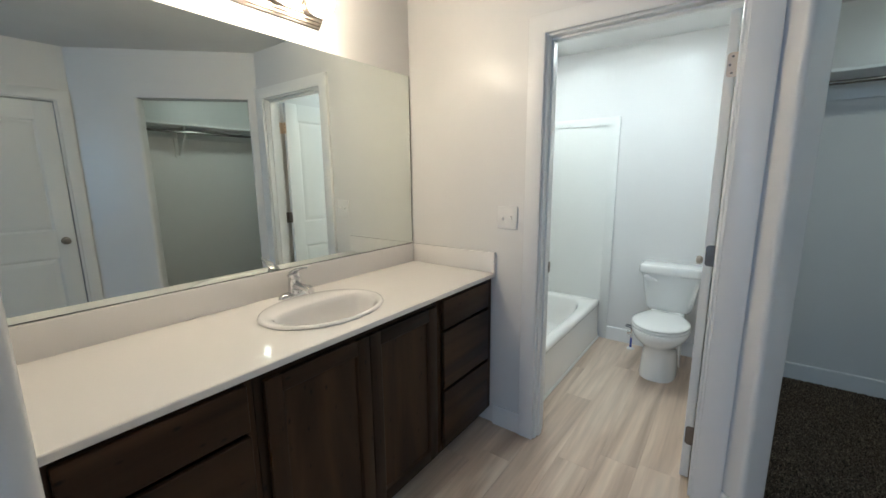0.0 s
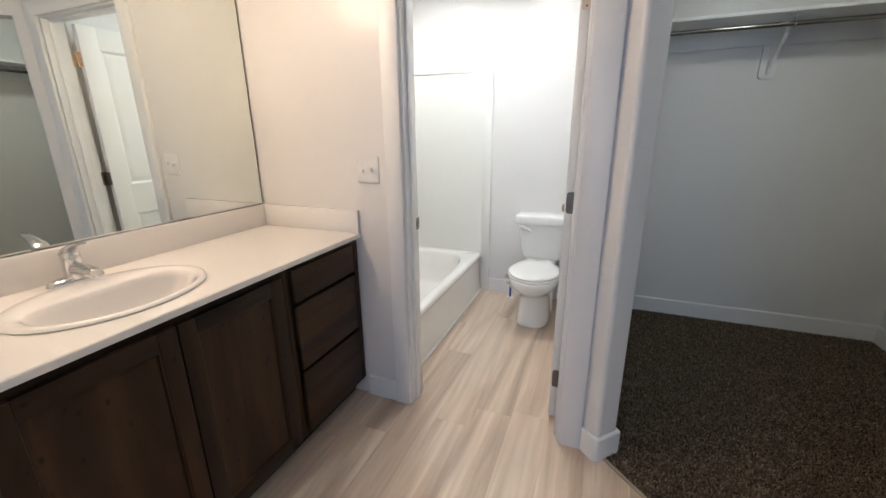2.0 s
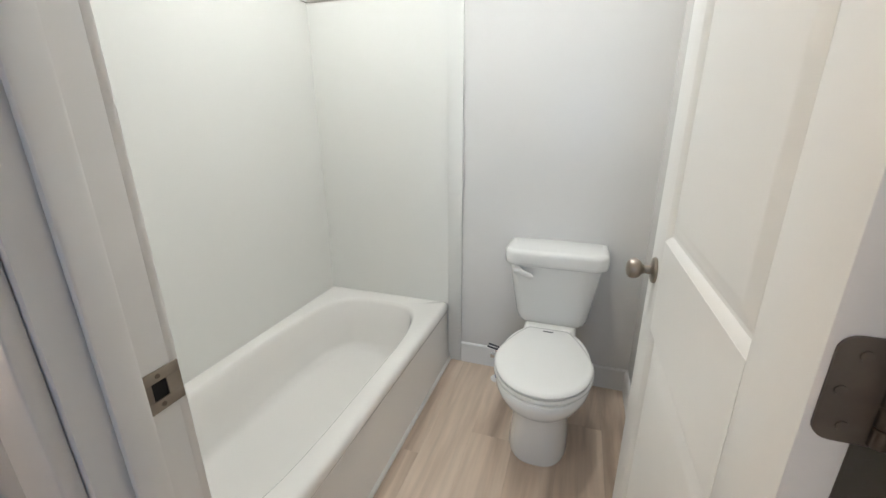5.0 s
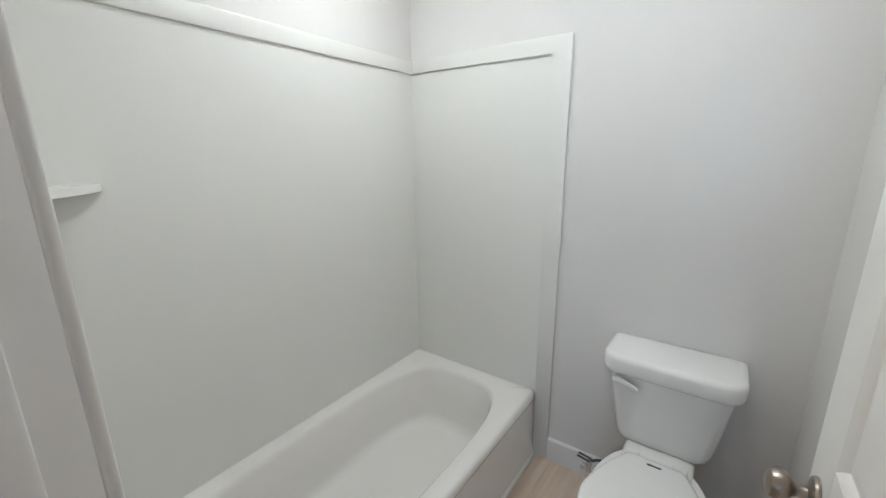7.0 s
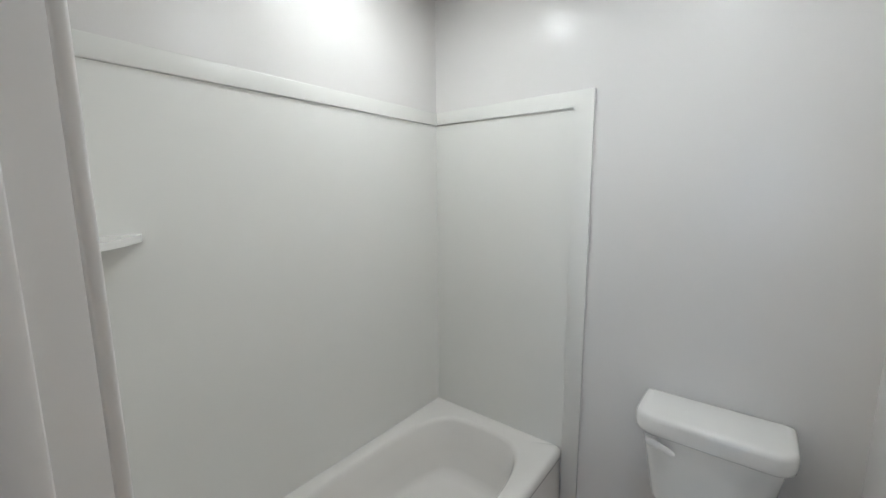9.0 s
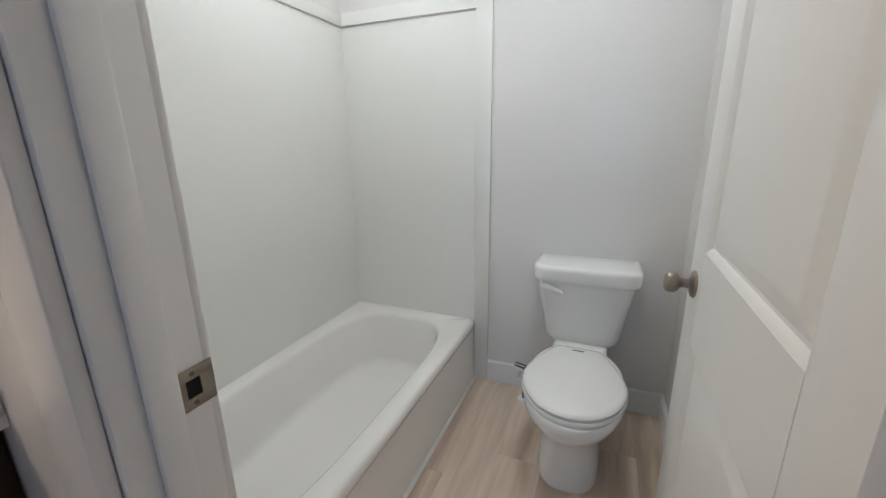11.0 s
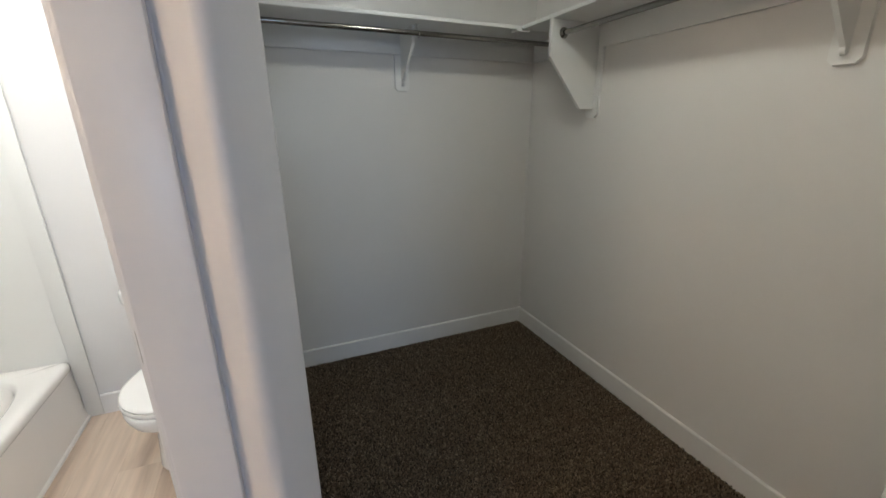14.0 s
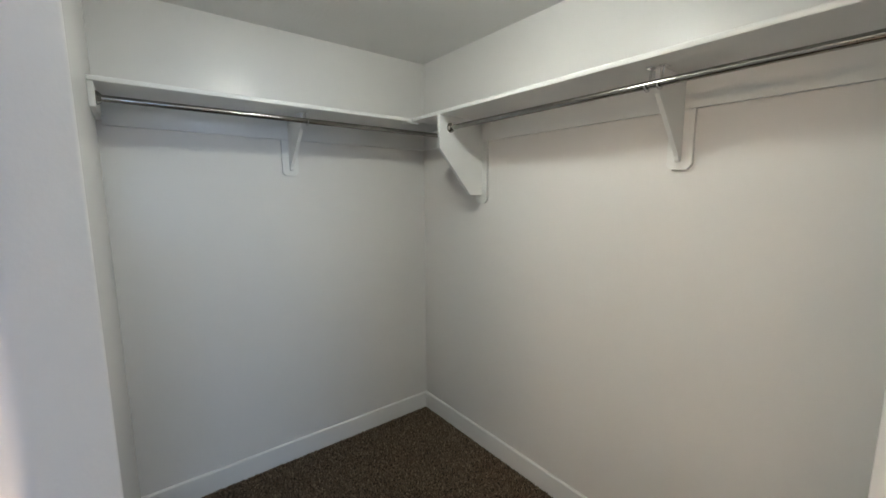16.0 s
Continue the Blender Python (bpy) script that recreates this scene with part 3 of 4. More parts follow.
# countertop with the sink's cut-out
CT = 0.913
SX, SY, SA, SB = 0.322, -0.926, 0.210, 0.262     # sink centre and half sizes
counter = thing("countertop", 0.3, -0.9, 0.88, "beige laminate vanity countertop with backsplashes", "countertop")
bm = bmesh.new()
ang = sorted({2 * math.pi * k / 64 for k in range(64)} | {math.atan2(y - SY, x - SX) % (2 * math.pi) for x in (0.001, 0.600) for y in (VY0, -0.001)})
ins, outs = [], []
for a in ang:
    c_, s_ = math.cos(a), math.sin(a)
    r = 1 / math.sqrt((c_ / (SA - 0.018)) ** 2 + (s_ / (SB - 0.018)) ** 2)
    ins.append((SX + r * c_, SY + r * s_))
    ks = []
    if abs(c_) > 1e-9:
        ks.append(((0.600 if c_ > 0 else 0.001) - SX) / c_)
    if abs(s_) > 1e-9:
        ks.append(((-0.001 if s_ > 0 else VY0) - SY) / s_)
    k = min(ks)
    outs.append((SX + k * c_, SY + k * s_))
loft(bm, [[(x, y, z) for x, y in ring] for ring, z in ((ins, CT - 0.022), (outs, CT - 0.022), (outs, CT - 0.003), ([(min(x, 0.597), y) for x, y in outs], CT), (ins, CT), (ins, CT - 0.022))], False, False)
part("slab", bm, COUNTER, counter)
part("backsplash", one_box((0.001, VY0, CT + 0.0005), (0.020, -0.020, CT + 0.113), 0.002), COUNTER, counter)
part("side_splash", one_box((0.001, -0.0195, CT + 0.0005), (0.600, -0.001, CT + 0.113), 0.002), COUNTER, counter)
settle_parts(counter)

sink = thing("sink", SX, SY, CT, "white oval drop-in china sink set in the countertop", "sink")
bm = bmesh.new()

def basin_ring(f, z, n=72):
    """Outline of the bowl: round in front, flatter behind; f scales it."""
    pts = []
    for k in range(n):
        t = 2 * math.pi * k / n
        c_, s_ = math.cos(t), math.sin(t)
        a = 0.162 if c_ > 0 else 0.088
        p = 2.0 if c_ > 0 else 4.2
        x = math.copysign(abs(c_) ** (2 / p), c_) * a
        y = math.copysign(abs(s_) ** (2 / 2.1), s_) * 0.214
        pts.append((SX + 0.022 + x * f, SY + y * f, z))
    return pts


rings = [oval(SX, SY, SA - 0.004, SB - 0.004, CT + 0.0005, 2, 72), oval(SX, SY, SA, SB, CT + 0.004, 2, 72), oval(SX, SY, SA - 0.003, SB - 0.003, CT + 0.010, 2, 72),
         oval(SX, SY, SA - 0.012, SB - 0.012, CT + 0.0135, 2, 72), basin_ring(1.06, CT + 0.0125), basin_ring(1.0, CT + 0.006), basin_ring(0.955, CT - 0.012),
         basin_ring(0.91, CT - 0.05), basin_ring(0.82, CT - 0.09), basin_ring(0.64, CT - 0.122), basin_ring(0.38, CT - 0.138), basin_ring(0.12, CT - 0.143)]
loft(bm, rings, False, True)
part("bowl", bm, SINKWHITE, sink, "", 60)
part("drain", lathe(bmesh.new(), [(0.022, 0), (0.022, 0.002), (0.015, 0.003), (0.004, 0.001)], pose(SX + 0.022, SY, CT - 0.1428)), CHROME, sink, "chrome drain ring")
settle_parts(sink)

FX, FY = 0.086, -0.905
faucet = thing("faucet", FX, FY, CT + 0.012, "chrome single-lever bathroom faucet behind the sink", "faucet")
bm = bmesh.new()
fz = CT + 0.0005
loft(bm, [oval(FX, FY, 0.026, 0.078, fz, 2.6), oval(FX, FY, 0.027, 0.080, fz + 0.006, 2.6), oval(FX, FY, 0.024, 0.076, fz + 0.018, 2.5), oval(FX, FY, 0.020, 0.062, fz + 0.024, 2.3)])
part("base_plate", bm, CHROME, faucet, "", 60)
bm = bmesh.new()
loft(bm, [oval(FX, FY, 0.029, 0.031, fz + 0.018), oval(FX, FY, 0.0265, 0.027, fz + 0.040), oval(FX + 0.001, FY, 0.026, 0.026, fz + 0.072), oval(FX + 0.002, FY, 0.0265, 0.0265, fz + 0.090), oval(FX + 0.002, FY, 0.024, 0.024, fz + 0.103), oval(FX + 0.002, FY, 0.012, 0.012, fz + 0.111)])
part("body", bm, CHROME, faucet, "", 60)
bm = bmesh.new()
rings = []
for k, (dx, dz, w, h) in enumerate(((0.005, 0.050, 0.022, 0.022), (0.04, 0.052, 0.021, 0.020), (0.075, 0.053, 0.0205, 0.018), (0.105, 0.051, 0.020, 0.0175), (0.120, 0.047, 0.017, 0.014))):
    rings.append([(FX + dx, FY + w * math.cos(t), fz + dz + h * math.sin(t)) for t in [2 * math.pi * q / 24 for q in range(24)]])
loft(bm, rings)
part("spout", bm, CHROME, faucet, "", 60)
part("aerator", lathe(bmesh.new(), [(0.010, 0), (0.011, 0.002), (0.011, 0.012), (0.009, 0.014)], pose(FX + 0.110, FY, fz + 0.032)), CHROME, faucet)
bm = bmesh.new()
rings = []
for dx, dz, w, h in ((-0.027, 0.086, 0.014, 0.006), (-0.022, 0.098, 0.021, 0.010), (0.002, 0.113, 0.024, 0.011), (0.028, 0.127, 0.020, 0.008), (0.06, 0.138, 0.015, 0.0055), (0.088, 0.143, 0.0125, 0.0045), (0.098, 0.144, 0.007, 0.003)):
    rings.append([(FX + dx, FY + w * math.cos(t), fz + dz + h * math.sin(t)) for t in [2 * math.pi * q / 20 for q in range(20)]])
loft(bm, rings)
part("lever", bm, CHROME, faucet, "chrome lever handle", 60)
settle_parts(faucet)

mirror = thing("mirror", 0.0, -0.9, 1.03, "large frameless wall mirror resting on the backsplash", "mirror")
part("glass", one_box((0.001, VY0 + 0.004, CT + 0.1163), (0.006, -0.012, 2.018), 0.0012, 1), MIRROR, mirror)
part("channel", one_box((0.001, VY0 + 0.003, CT + 0.1145), (0.0072, -0.011, CT + 0.1160)), GREYPLASTIC, mirror, "thin dark strip under the glass")
part("edge_strip", one_box((0.001, -0.0115, CT + 0.121), (0.0066, -0.009, 2.018)), BRONZE, mirror, "dark polished glass edge")
settle_parts(mirror)

# vanity light
light = thing("vanity_light", 0.0, -0.955, 2.1, "brushed nickel vanity light bar with lit globe bulbs", "wall light")
LZ = 2.165
bm = bmesh.new()
prof = [(0.0, LZ - 0.062), (0.012, LZ - 0.062), (0.014, LZ - 0.054), (0.022, LZ - 0.052), (0.024, LZ - 0.042), (0.031, LZ - 0.040), (0.033, LZ - 0.030), (0.040, LZ - 0.026)]
prof = prof + [(u, 2 * LZ - z) for u, z in prof[::-1]]
slab(bm, prof, 1, -1.243, -0.630)
part("bar", bm, NICKEL, light, "stepped brushed nickel back bar", 25)
for k in range(4):
    y = -0.704 - 0.153 * k
    m = pose(0.040, y, LZ, 0, 90, 0)
    part("socket", lathe(bmesh.new(), [(0.034, 0), (0.034, 0.004), (0.027, 0.010), (0.024, 0.030), (0.020, 0.032)], m), NICKEL, light)
    part("bulb", lathe(bmesh.new(), [(0.015, 0.028), (0.025, 0.036), (0.044, 0.051), (0.0535, 0.072), (0.0555, 0.086), (0.0535, 0.100), (0.044, 0.121), (0.025, 0.136), (0.006, 0.1415)], m, 24), GLOBE, light, "lit frosted globe bulb")
settle_parts(light)

# double switch
sw = thing("light_switch", 0.666, 0.0, 1.219, "white double toggle light switch on the wall", "light switch")
part("plate", one_box((-0.058, -0.007, -0.060), (0.058, -0.0005, 0.060), 0.003, 3), PLASTIC, sw)
for u, tilt in ((-0.023, 25), (0.023, -25)):
    bm = one_box((-0.0045, -0.020, -0.006), (0.0045, 0.0, 0.006), 0.0015)
    bmesh.ops.transform(bm, matrix=pose(u, -0.006, 0, tilt, 0, 0), verts=bm.verts)
    part("toggle", bm, PLASTIC, sw)
    part("collar", one_box((u - 0.006, -0.0082, -0.013), (u + 0.006, -0.0065, 0.013), 0.0005), PLASTIC, sw)
    for w in (-0.030, 0.030):
        part("screw", lathe(bmesh.new(), [(0.0032, 0), (0.003, 0.0012), (0.001, 0.0014)], pose(u, -0.0068, w, 90, 0, 0), 12), PLASTIC, sw)

# ---- toilet room ----
RIM, TX = 0.345, 0.737
tub = thing("bathtub", 0.37, 0.9, 0, "white enamel alcove bathtub along the wall", "bathtub")
TY0, TY1 = YD + 0.0006, YB - 0.0006
cy, hb = (TY0 + TY1) / 2, (TY1 - TY0) / 2

def tub_ring(x0, x1, y0, y1, z, power, n=96):
    return oval((x0 + x1) / 2, (y0 + y1) / 2, (x1 - x0) / 2, (y1 - y0) / 2, z, power, n)


bm = bmesh.new()
rings = [tub_ring(0.0006, TX - 0.010, TY0, TY1, RIM - 0.052, 60), tub_ring(0.0006, TX - 0.002, TY0, TY1, RIM - 0.043, 60), tub_ring(0.0006, TX, TY0, TY1, RIM - 0.030, 60), tub_ring(0.0006, TX - 0.003, TY0, TY1, RIM - 0.013, 60), tub_ring(0.0006, TX - 0.011, TY0, TY1, RIM - 0.004, 60), tub_ring(0.0006, TX - 0.024, TY0, TY1, RIM, 60),
         tub_ring(0.062, TX - 0.075, TY0 + 0.07, TY1 - 0.080, RIM, 4.0), tub_ring(0.070, TX - 0.083, TY0 + 0.078, TY1 - 0.088, RIM - 0.006, 3.9),
         tub_ring(0.078, TX - 0.091, TY0 + 0.086, TY1 - 0.097, RIM - 0.022, 3.8), tub_ring(0.094, TX - 0.106, TY0 + 0.11, TY1 - 0.128, RIM - 0.14, 3.9),
         tub_ring(0.108, TX - 0.119, TY0 + 0.14, TY1 - 0.152, RIM - 0.238, 4.0), tub_ring(0.122, TX - 0.132, TY0 + 0.165, TY1 - 0.170, RIM - 0.262, 4.0), tub_ring(0.155, TX - 0.165, TY0 + 0.21, TY1 - 0.205, RIM - 0.275, 3.8), tub_ring(0.30, TX - 0.30, TY0 + 0.45, TY1 - 0.5, RIM - 0.279, 4)]
loft(bm, rings, False, True)
part("basin", bm, TUBWHITE, tub, "", 50)
bm = bmesh.new()
slab(bm, [(TX - 0.012, RIM - 0.045), (TX - 0.010, RIM - 0.08), (TX - 0.005, 0.07), (TX + 0.006, 0.030), (TX + 0.006, 0.0), (TX - 0.06, 0.0), (TX - 0.06, RIM - 0.045)], 1, TY0, TY1)
part("apron", bm, TUBWHITE, tub, "", 50)
part("toe_bead", slab(bmesh.new(), [(TX + 0.0065, 0.0), (TX + 0.017, 0.0), (TX + 0.015, 0.012), (TX + 0.0065, 0.018)], 1, TY0, TY1), CAULK, tub, "white caulked floor bead")
part("drain", lathe(bmesh.new(), [(0.035, 0), (0.034, 0.003), (0.02, 0.004), (0.005, 0.002)], pose(0.37, TY0 + 0.33, RIM - 0.278)), CHROME, tub, "chrome drain")
settle_parts(tub)

# three-sided surround: thin panels with a raised border
ST, SLINE = 1.908, 1.845
sur = thing("tub_surround", 0.3, 1.0, RIM, "white moulded tub surround panels with raised border", "tub surround")
TH = 0.006
part("back_panel", one_box((0.0005, YD + 0.001, RIM + 0.0004), (TH, YB - 0.001, SLINE)), SURROUND, sur)
part("end_panel", one_box((TH + 0.0005, YB - TH, RIM + 0.0004), (0.735, YB - 0.0005, SLINE)), SURROUND, sur)
part("near_panel", one_box((TH + 0.0005, YD + 0.0005, RIM + 0.0004), (0.735, YD + TH, SLINE)), SURROUND, sur)
part("back_border", one_box((0.0005, YD + 0.001, SLINE + 0.0005), (0.015, YB - 0.001, ST), 0.004, 3), SURROUND, sur)
for nm, y0, y1 in (("end_border", YB - 0.015, YB - 0.0005), ("near_border", YD + 0.0005, YD + 0.015)):
    bm = bmesh.new()
    slab(bm, [(0.0155, SLINE + 0.0005), (0.736, SLINE + 0.0005), (0.736, 0.0), (0.810, 0.0), (0.810, ST), (0.0155, ST)], 1, y0, y1)
    bmesh.ops.bevel(bm, geom=bm.edges[:], offset=0.003, segments=2, profile=0.5, affect="EDGES")
    part(nm, bm, SURROUND, sur)
bm = bmesh.new()
pts = [(TH, YD + TH)]
for k in range(9):
    a = math.pi / 2 * k / 8
    b = (TH + 0.250 * math.cos(a) ** 1.6, YD + TH + 0.250 * math.sin(a) ** 1.6)
    pts.append(b)
prism(bm, pts, 1.380, 1.400)
part("corner_shelf", bm, SURROUND, sur, "small white corner shelf")
settle_parts(sur)

# toilet
TC = 1.284
toilet = thing("toilet", TC, 1.3, 0, "white two-piece toilet with the lid closed", "toilet")
bm = bmesh.new()
loft(bm, [oval(TC, y, a, b, z, power, 56) for y, a, b, z, power in (
    (1.285, 0.121, 0.218, 0.0, 2.7), (1.285, 0.123, 0.220, 0.010, 2.7), (1.285, 0.117, 0.214, 0.07, 2.6), (1.283, 0.112, 0.211, 0.15, 2.5),
    (1.277, 0.110, 0.213, 0.205, 2.4), (1.266, 0.116, 0.226, 0.240, 2.3), (1.250, 0.132, 0.246, 0.268, 2.2), (1.234, 0.153, 0.266, 0.293, 2.2),
    (1.222, 0.171, 0.281, 0.320, 2.2), (1.216, 0.181, 0.288, 0.348, 2.2), (1.215, 0.184, 0.291, 0.372, 2.2), (1.215, 0.178, 0.286, 0.383, 2.2))])
part("bowl", bm, PORCELAIN, toilet, "", 60)
bm = bmesh.new()
loft(bm, [oval(TC, 1.452, 0.124, 0.130, 0.0, 3.0, 40), oval(TC, 1.452, 0.125, 0.131, 0.008, 3.0, 40), oval(TC, 1.452, 0.119, 0.125, 0.085, 2.8, 40), oval(TC, 1.455, 0.118, 0.115, 0.150, 2.6, 40), oval(TC, 1.46, 0.098, 0.100, 0.26, 2.4, 40)])
part("trapway_foot", bm, PORCELAIN, toilet, "", 60)
part("deck", box(bmesh.new(), (TC - 0.115, 1.37, 0.25), (TC + 0.115, YB - 0.012, 0.392), 0.02, 3), PORCELAIN, toilet, "", 60)

def seat_ring(f, z, x=0.186, front=0.935, back=1.415, n=64):
    """Outline of seat and lid: round in front, narrowing to a straight back."""
    pts, mid = [], 1.165
    for k in range(n):
        t = 2 * math.pi * k / n
        c_, s_ = math.cos(t), math.sin(t)
        if s_ < 0:
            px, py = x * c_, (mid - front) * s_
        else:
            py = (back - mid) * min(1.0, s_ * 1.12)
            u = py / (back - mid)
            wide = x * (1 - 0.36 * u ** 1.35)
            px = max(-wide, min(wide, math.copysign(abs(c_) ** 0.42, c_) * wide))
        pts.append((TC + px * f, mid + py * f, z))
    return pts


bm = bmesh.new()
loft(bm, [seat_ring(0.98, 0.384), seat_ring(1.0, 0.390), seat_ring(1.0, 0.398), seat_ring(0.985, 0.403)])
part("seat", bm, PORCELAIN, toilet, "", 40)
bm = bmesh.new()
loft(bm, [seat_ring(0.97, 0.4045), seat_ring(0.985, 0.409), seat_ring(0.985, 0.415), seat_ring(0.96, 0.421), seat_ring(0.90, 0.4245), seat_ring(0.5, 0.427)])
part("lid", bm, PORCELAIN, toilet, "white closed toilet lid", 40)
for s_ in (-1, 1):
    part("seat_hinge", one_box((TC + s_ * 0.075 - 0.022, 1.395, 0.392), (TC + s_ * 0.075 + 0.022, 1.43, 0.420), 0.006, 2), PLASTIC, toilet)

def tank_ring(w, y0, y1, z, r=0.035, bow=0.018, n=8):
    out = rounded([(TC - w, y0), (TC + w, y0), (TC + w, y1), (TC - w, y1)], [r, r, 0.012, 0.012], n)
    return [(x, y - bow * (1 - ((x - TC) / w) ** 2) * (1 if y < (y0 + y1) / 2 else 0), z) for x, y in out]


bm = bmesh.new()
loft(bm, [tank_ring(0.140, 1.515, YB - 0.022, 0.392, 0.03), tank_ring(0.152, 1.508, YB - 0.020, 0.405, 0.035), tank_ring(0.160, 1.504, YB - 0.018, 0.43), tank_ring(0.198, 1.480, YB - 0.014, 0.678), tank_ring(0.199, 1.480, YB - 0.014, 0.684)])
part("tank", bm, PORCELAIN, toilet, "", 50)
bm = bmesh.new()
loft(bm, [tank_ring(0.214, 1.461, YB - 0.010, 0.6845, 0.052), tank_ring(0.219, 1.456, YB - 0.008, 0.690, 0.056), tank_ring(0.2205, 1.454, YB - 0.007, 0.702, 0.058), tank_ring(0.2205, 1.454, YB - 0.007, 0.736, 0.058), tank_ring(0.217, 1.457, YB - 0.008, 0.746, 0.055), tank_ring(0.211, 1.464, YB - 0.012, 0.7515, 0.050), tank_ring(0.195, 1.481, YB - 0.02, 0.7545, 0.035)])
part("tank_lid", bm, PORCELAIN, toilet, "", 50)
bm = bmesh.new()
lathe(bm, [(0.021, 0.0), (0.021, 0.007), (0.016, 0.012)], pose(TC - 0.158, 1.476, 0.652, 90, 0, 0), 18)
lv = part("flush_lever", bm, PLASTIC, toilet, "white plastic flush lever")
bm = bmesh.new()
rings = []
for dx, dz, h in ((0.016, 0.006, 0.012), (-0.01, 0.004, 0.014), (-0.035, -0.004, 0.013), (-0.060, -0.012, 0.012), (-0.068, -0.014, 0.008), (-0.071, -0.014, 0.004)):
    rings.append([(TC - 0.158 - dx, 1.455 + 0.006 * math.cos(t), 0.652 + dz + h * math.sin(t)) for t in [2 * math.pi * q / 14 for q in range(14)]])
loft(bm, rings)
part("arm", bm, PLASTIC, lv)
part("lid_mark", one_box((TC - 0.022, 1.368, 0.4242), (TC + 0.022, 1.376, 0.4262), 0.0005), GREYPLASTIC, toilet, "small dark printed mark")
settle_parts(toilet)

VXp, VYp = 1.035, 1.560
valve = thing("supply_valve", VXp, VYp, 0, "blue water pipe with shut-off valve rising from the floor", "water valve")
part("escutcheon", lathe(bmesh.new(), [(0.030, 0), (0.030, 0.004), (0.024, 0.011), (0.012, 0.013)], pose(0, 0, 0.0005)), PLASTIC, valve, "white plastic floor collar")
part("pipe", lathe(bmesh.new(), [(0.0085, 0.010), (0.0085, 0.105)], pose(0, 0, 0), 16), BLUE, valve, "blue plastic pipe")
part("body", lathe(bmesh.new(), [(0.010, 0.100), (0.013, 0.104), (0.013, 0.122), (0.010, 0.126), (0.010, 0.165), (0.012, 0.168), (0.012, 0.182), (0.008, 0.184)], pose(0, 0, 0), 18), CHROME, valve, "chrome shut-off valve")
part("handle", loft(bmesh.new(), [[(-0.012, 0.008 * math.sin(t), 0.140 + 0.014 * math.cos(t)) for t in [2 * math.pi * q / 16 for q in range(16)]], [(-0.034, 0.006 * math.sin(t), 0.140 + 0.017 * math.cos(t)) for t in [2 * math.pi * q / 16 for q in range(16)]]]), CHROME, valve)
for k in range(2):
    bm = one_box((-0.044, -0.004, -0.0035), (0.012, 0.004, 0.0035), 0.002)
    bmesh.ops.transform(bm, matrix=pose(-0.008 + 0.006 * k, -0.010, 0.186 + 0.016 * k, 0, 18, 12), verts=bm.verts)
    part("prong", bm, GREYPLASTIC, valve, "dark grey plastic fitting")
part("hose", tube(bmesh.new(), [(0, 0, 0.178), (0.03, 0.004, 0.195), (0.075, 0.012, 0.205), (0.12, 0.025, 0.24), (0.135, 0.03, 0.30), (0.135, 0.03, 0.391)], 0.006), GREYPLASTIC, valve, "grey braided supply hose")

def ceiling_lamp(name, x, y, r, drop, glow, label):
    root = thing(name, x, y, H, label, "ceiling light")
    part("pan", lathe(bmesh.new(), [(r * 0.9, 0), (r * 1.04, -0.004), (r * 1.05, -0.022), (r * 0.98, -0.026)], pose(0, 0, 0), 40), TRIM, root, "white metal rim")
    part("diffuser", lathe(bmesh.new(), [(r * 0.97, -0.024), (r * 0.95, -0.024 - drop * 0.35), (r * 0.82, -0.024 - drop * 0.70), (r * 0.55, -0.024 - drop * 0.92), (r * 0.2, -0.024 - drop)], pose(0, 0, 0), 40), glow, root, "lit frosted diffuser")
    return root


ceiling_lamp("ceiling_light", 1.17, 1.00, 0.095, 0.010, TOILETLAMP, "round flat flush ceiling light, lit, in the toilet room")
ceiling_lamp("ceiling_light", 0.39, 1.06, 0.095, 0.010, TUBLAMP, "small round ceiling light, lit, above the bathtub")
ceiling_lamp("ceiling_light", 2.56, 0.42, 0.115, 0.085, CLOSETLAMP, "round frosted flush ceiling light, lit, in the closet")

# ---- closet ----
SD, SE, SZ = 0.335, 0.325, 1.996       # shelf depth and underside
shelf = thing("closet_shelf", 2.6, YB, SZ, "white painted closet shelf along the back wall", "shelf", "closet shelves")
part("board", one_box((CX0 + 0.001, YB - SD, SZ), (CX1 - 0.001, YB - 0.001, SZ + 0.019), 0.004, 3), SHELFPAINT, shelf)
part("cleat", one_box((CX0 + 0.020, YB - 0.019, SZ - 0.112), (CX1 - 0.001, YB - 0.001, SZ - 0.0005), 0.002), SHELFPAINT, shelf)
part("end_cleat", one_box((CX0 + 0.001, YB - SD + 0.006, SZ - 0.090), (CX0 + 0.0195, YB - 0.001, SZ - 0.0005), 0.002), SHELFPAINT, shelf)
settle_parts(shelf)
shelf = thing("closet_shelf", CX1, 0.2, SZ, "white painted closet shelf along the side wall", "shelf", "closet shelves")
part("board", one_box((CX1 - SE, CY0 + 0.001, SZ), (CX1 - 0.001, YB - SD - 0.0005, SZ + 0.019), 0.004, 3), SHELFPAINT, shelf)
part("cleat", one_box((CX1 - 0.019, CY0 + 0.001, SZ - 0.112), (CX1 - 0.001, YB - 0.020, SZ - 0.0005), 0.002), SHELFPAINT, shelf)
part("joint_block", one_box((CX1 - SE - 0.030, YB - SD - 0.004, SZ - 0.010), (CX1 - SE + 0.05, YB - SD + 0.05, SZ - 0.0005), 0.002), SHELFPAINT, shelf)
settle_parts(shelf)


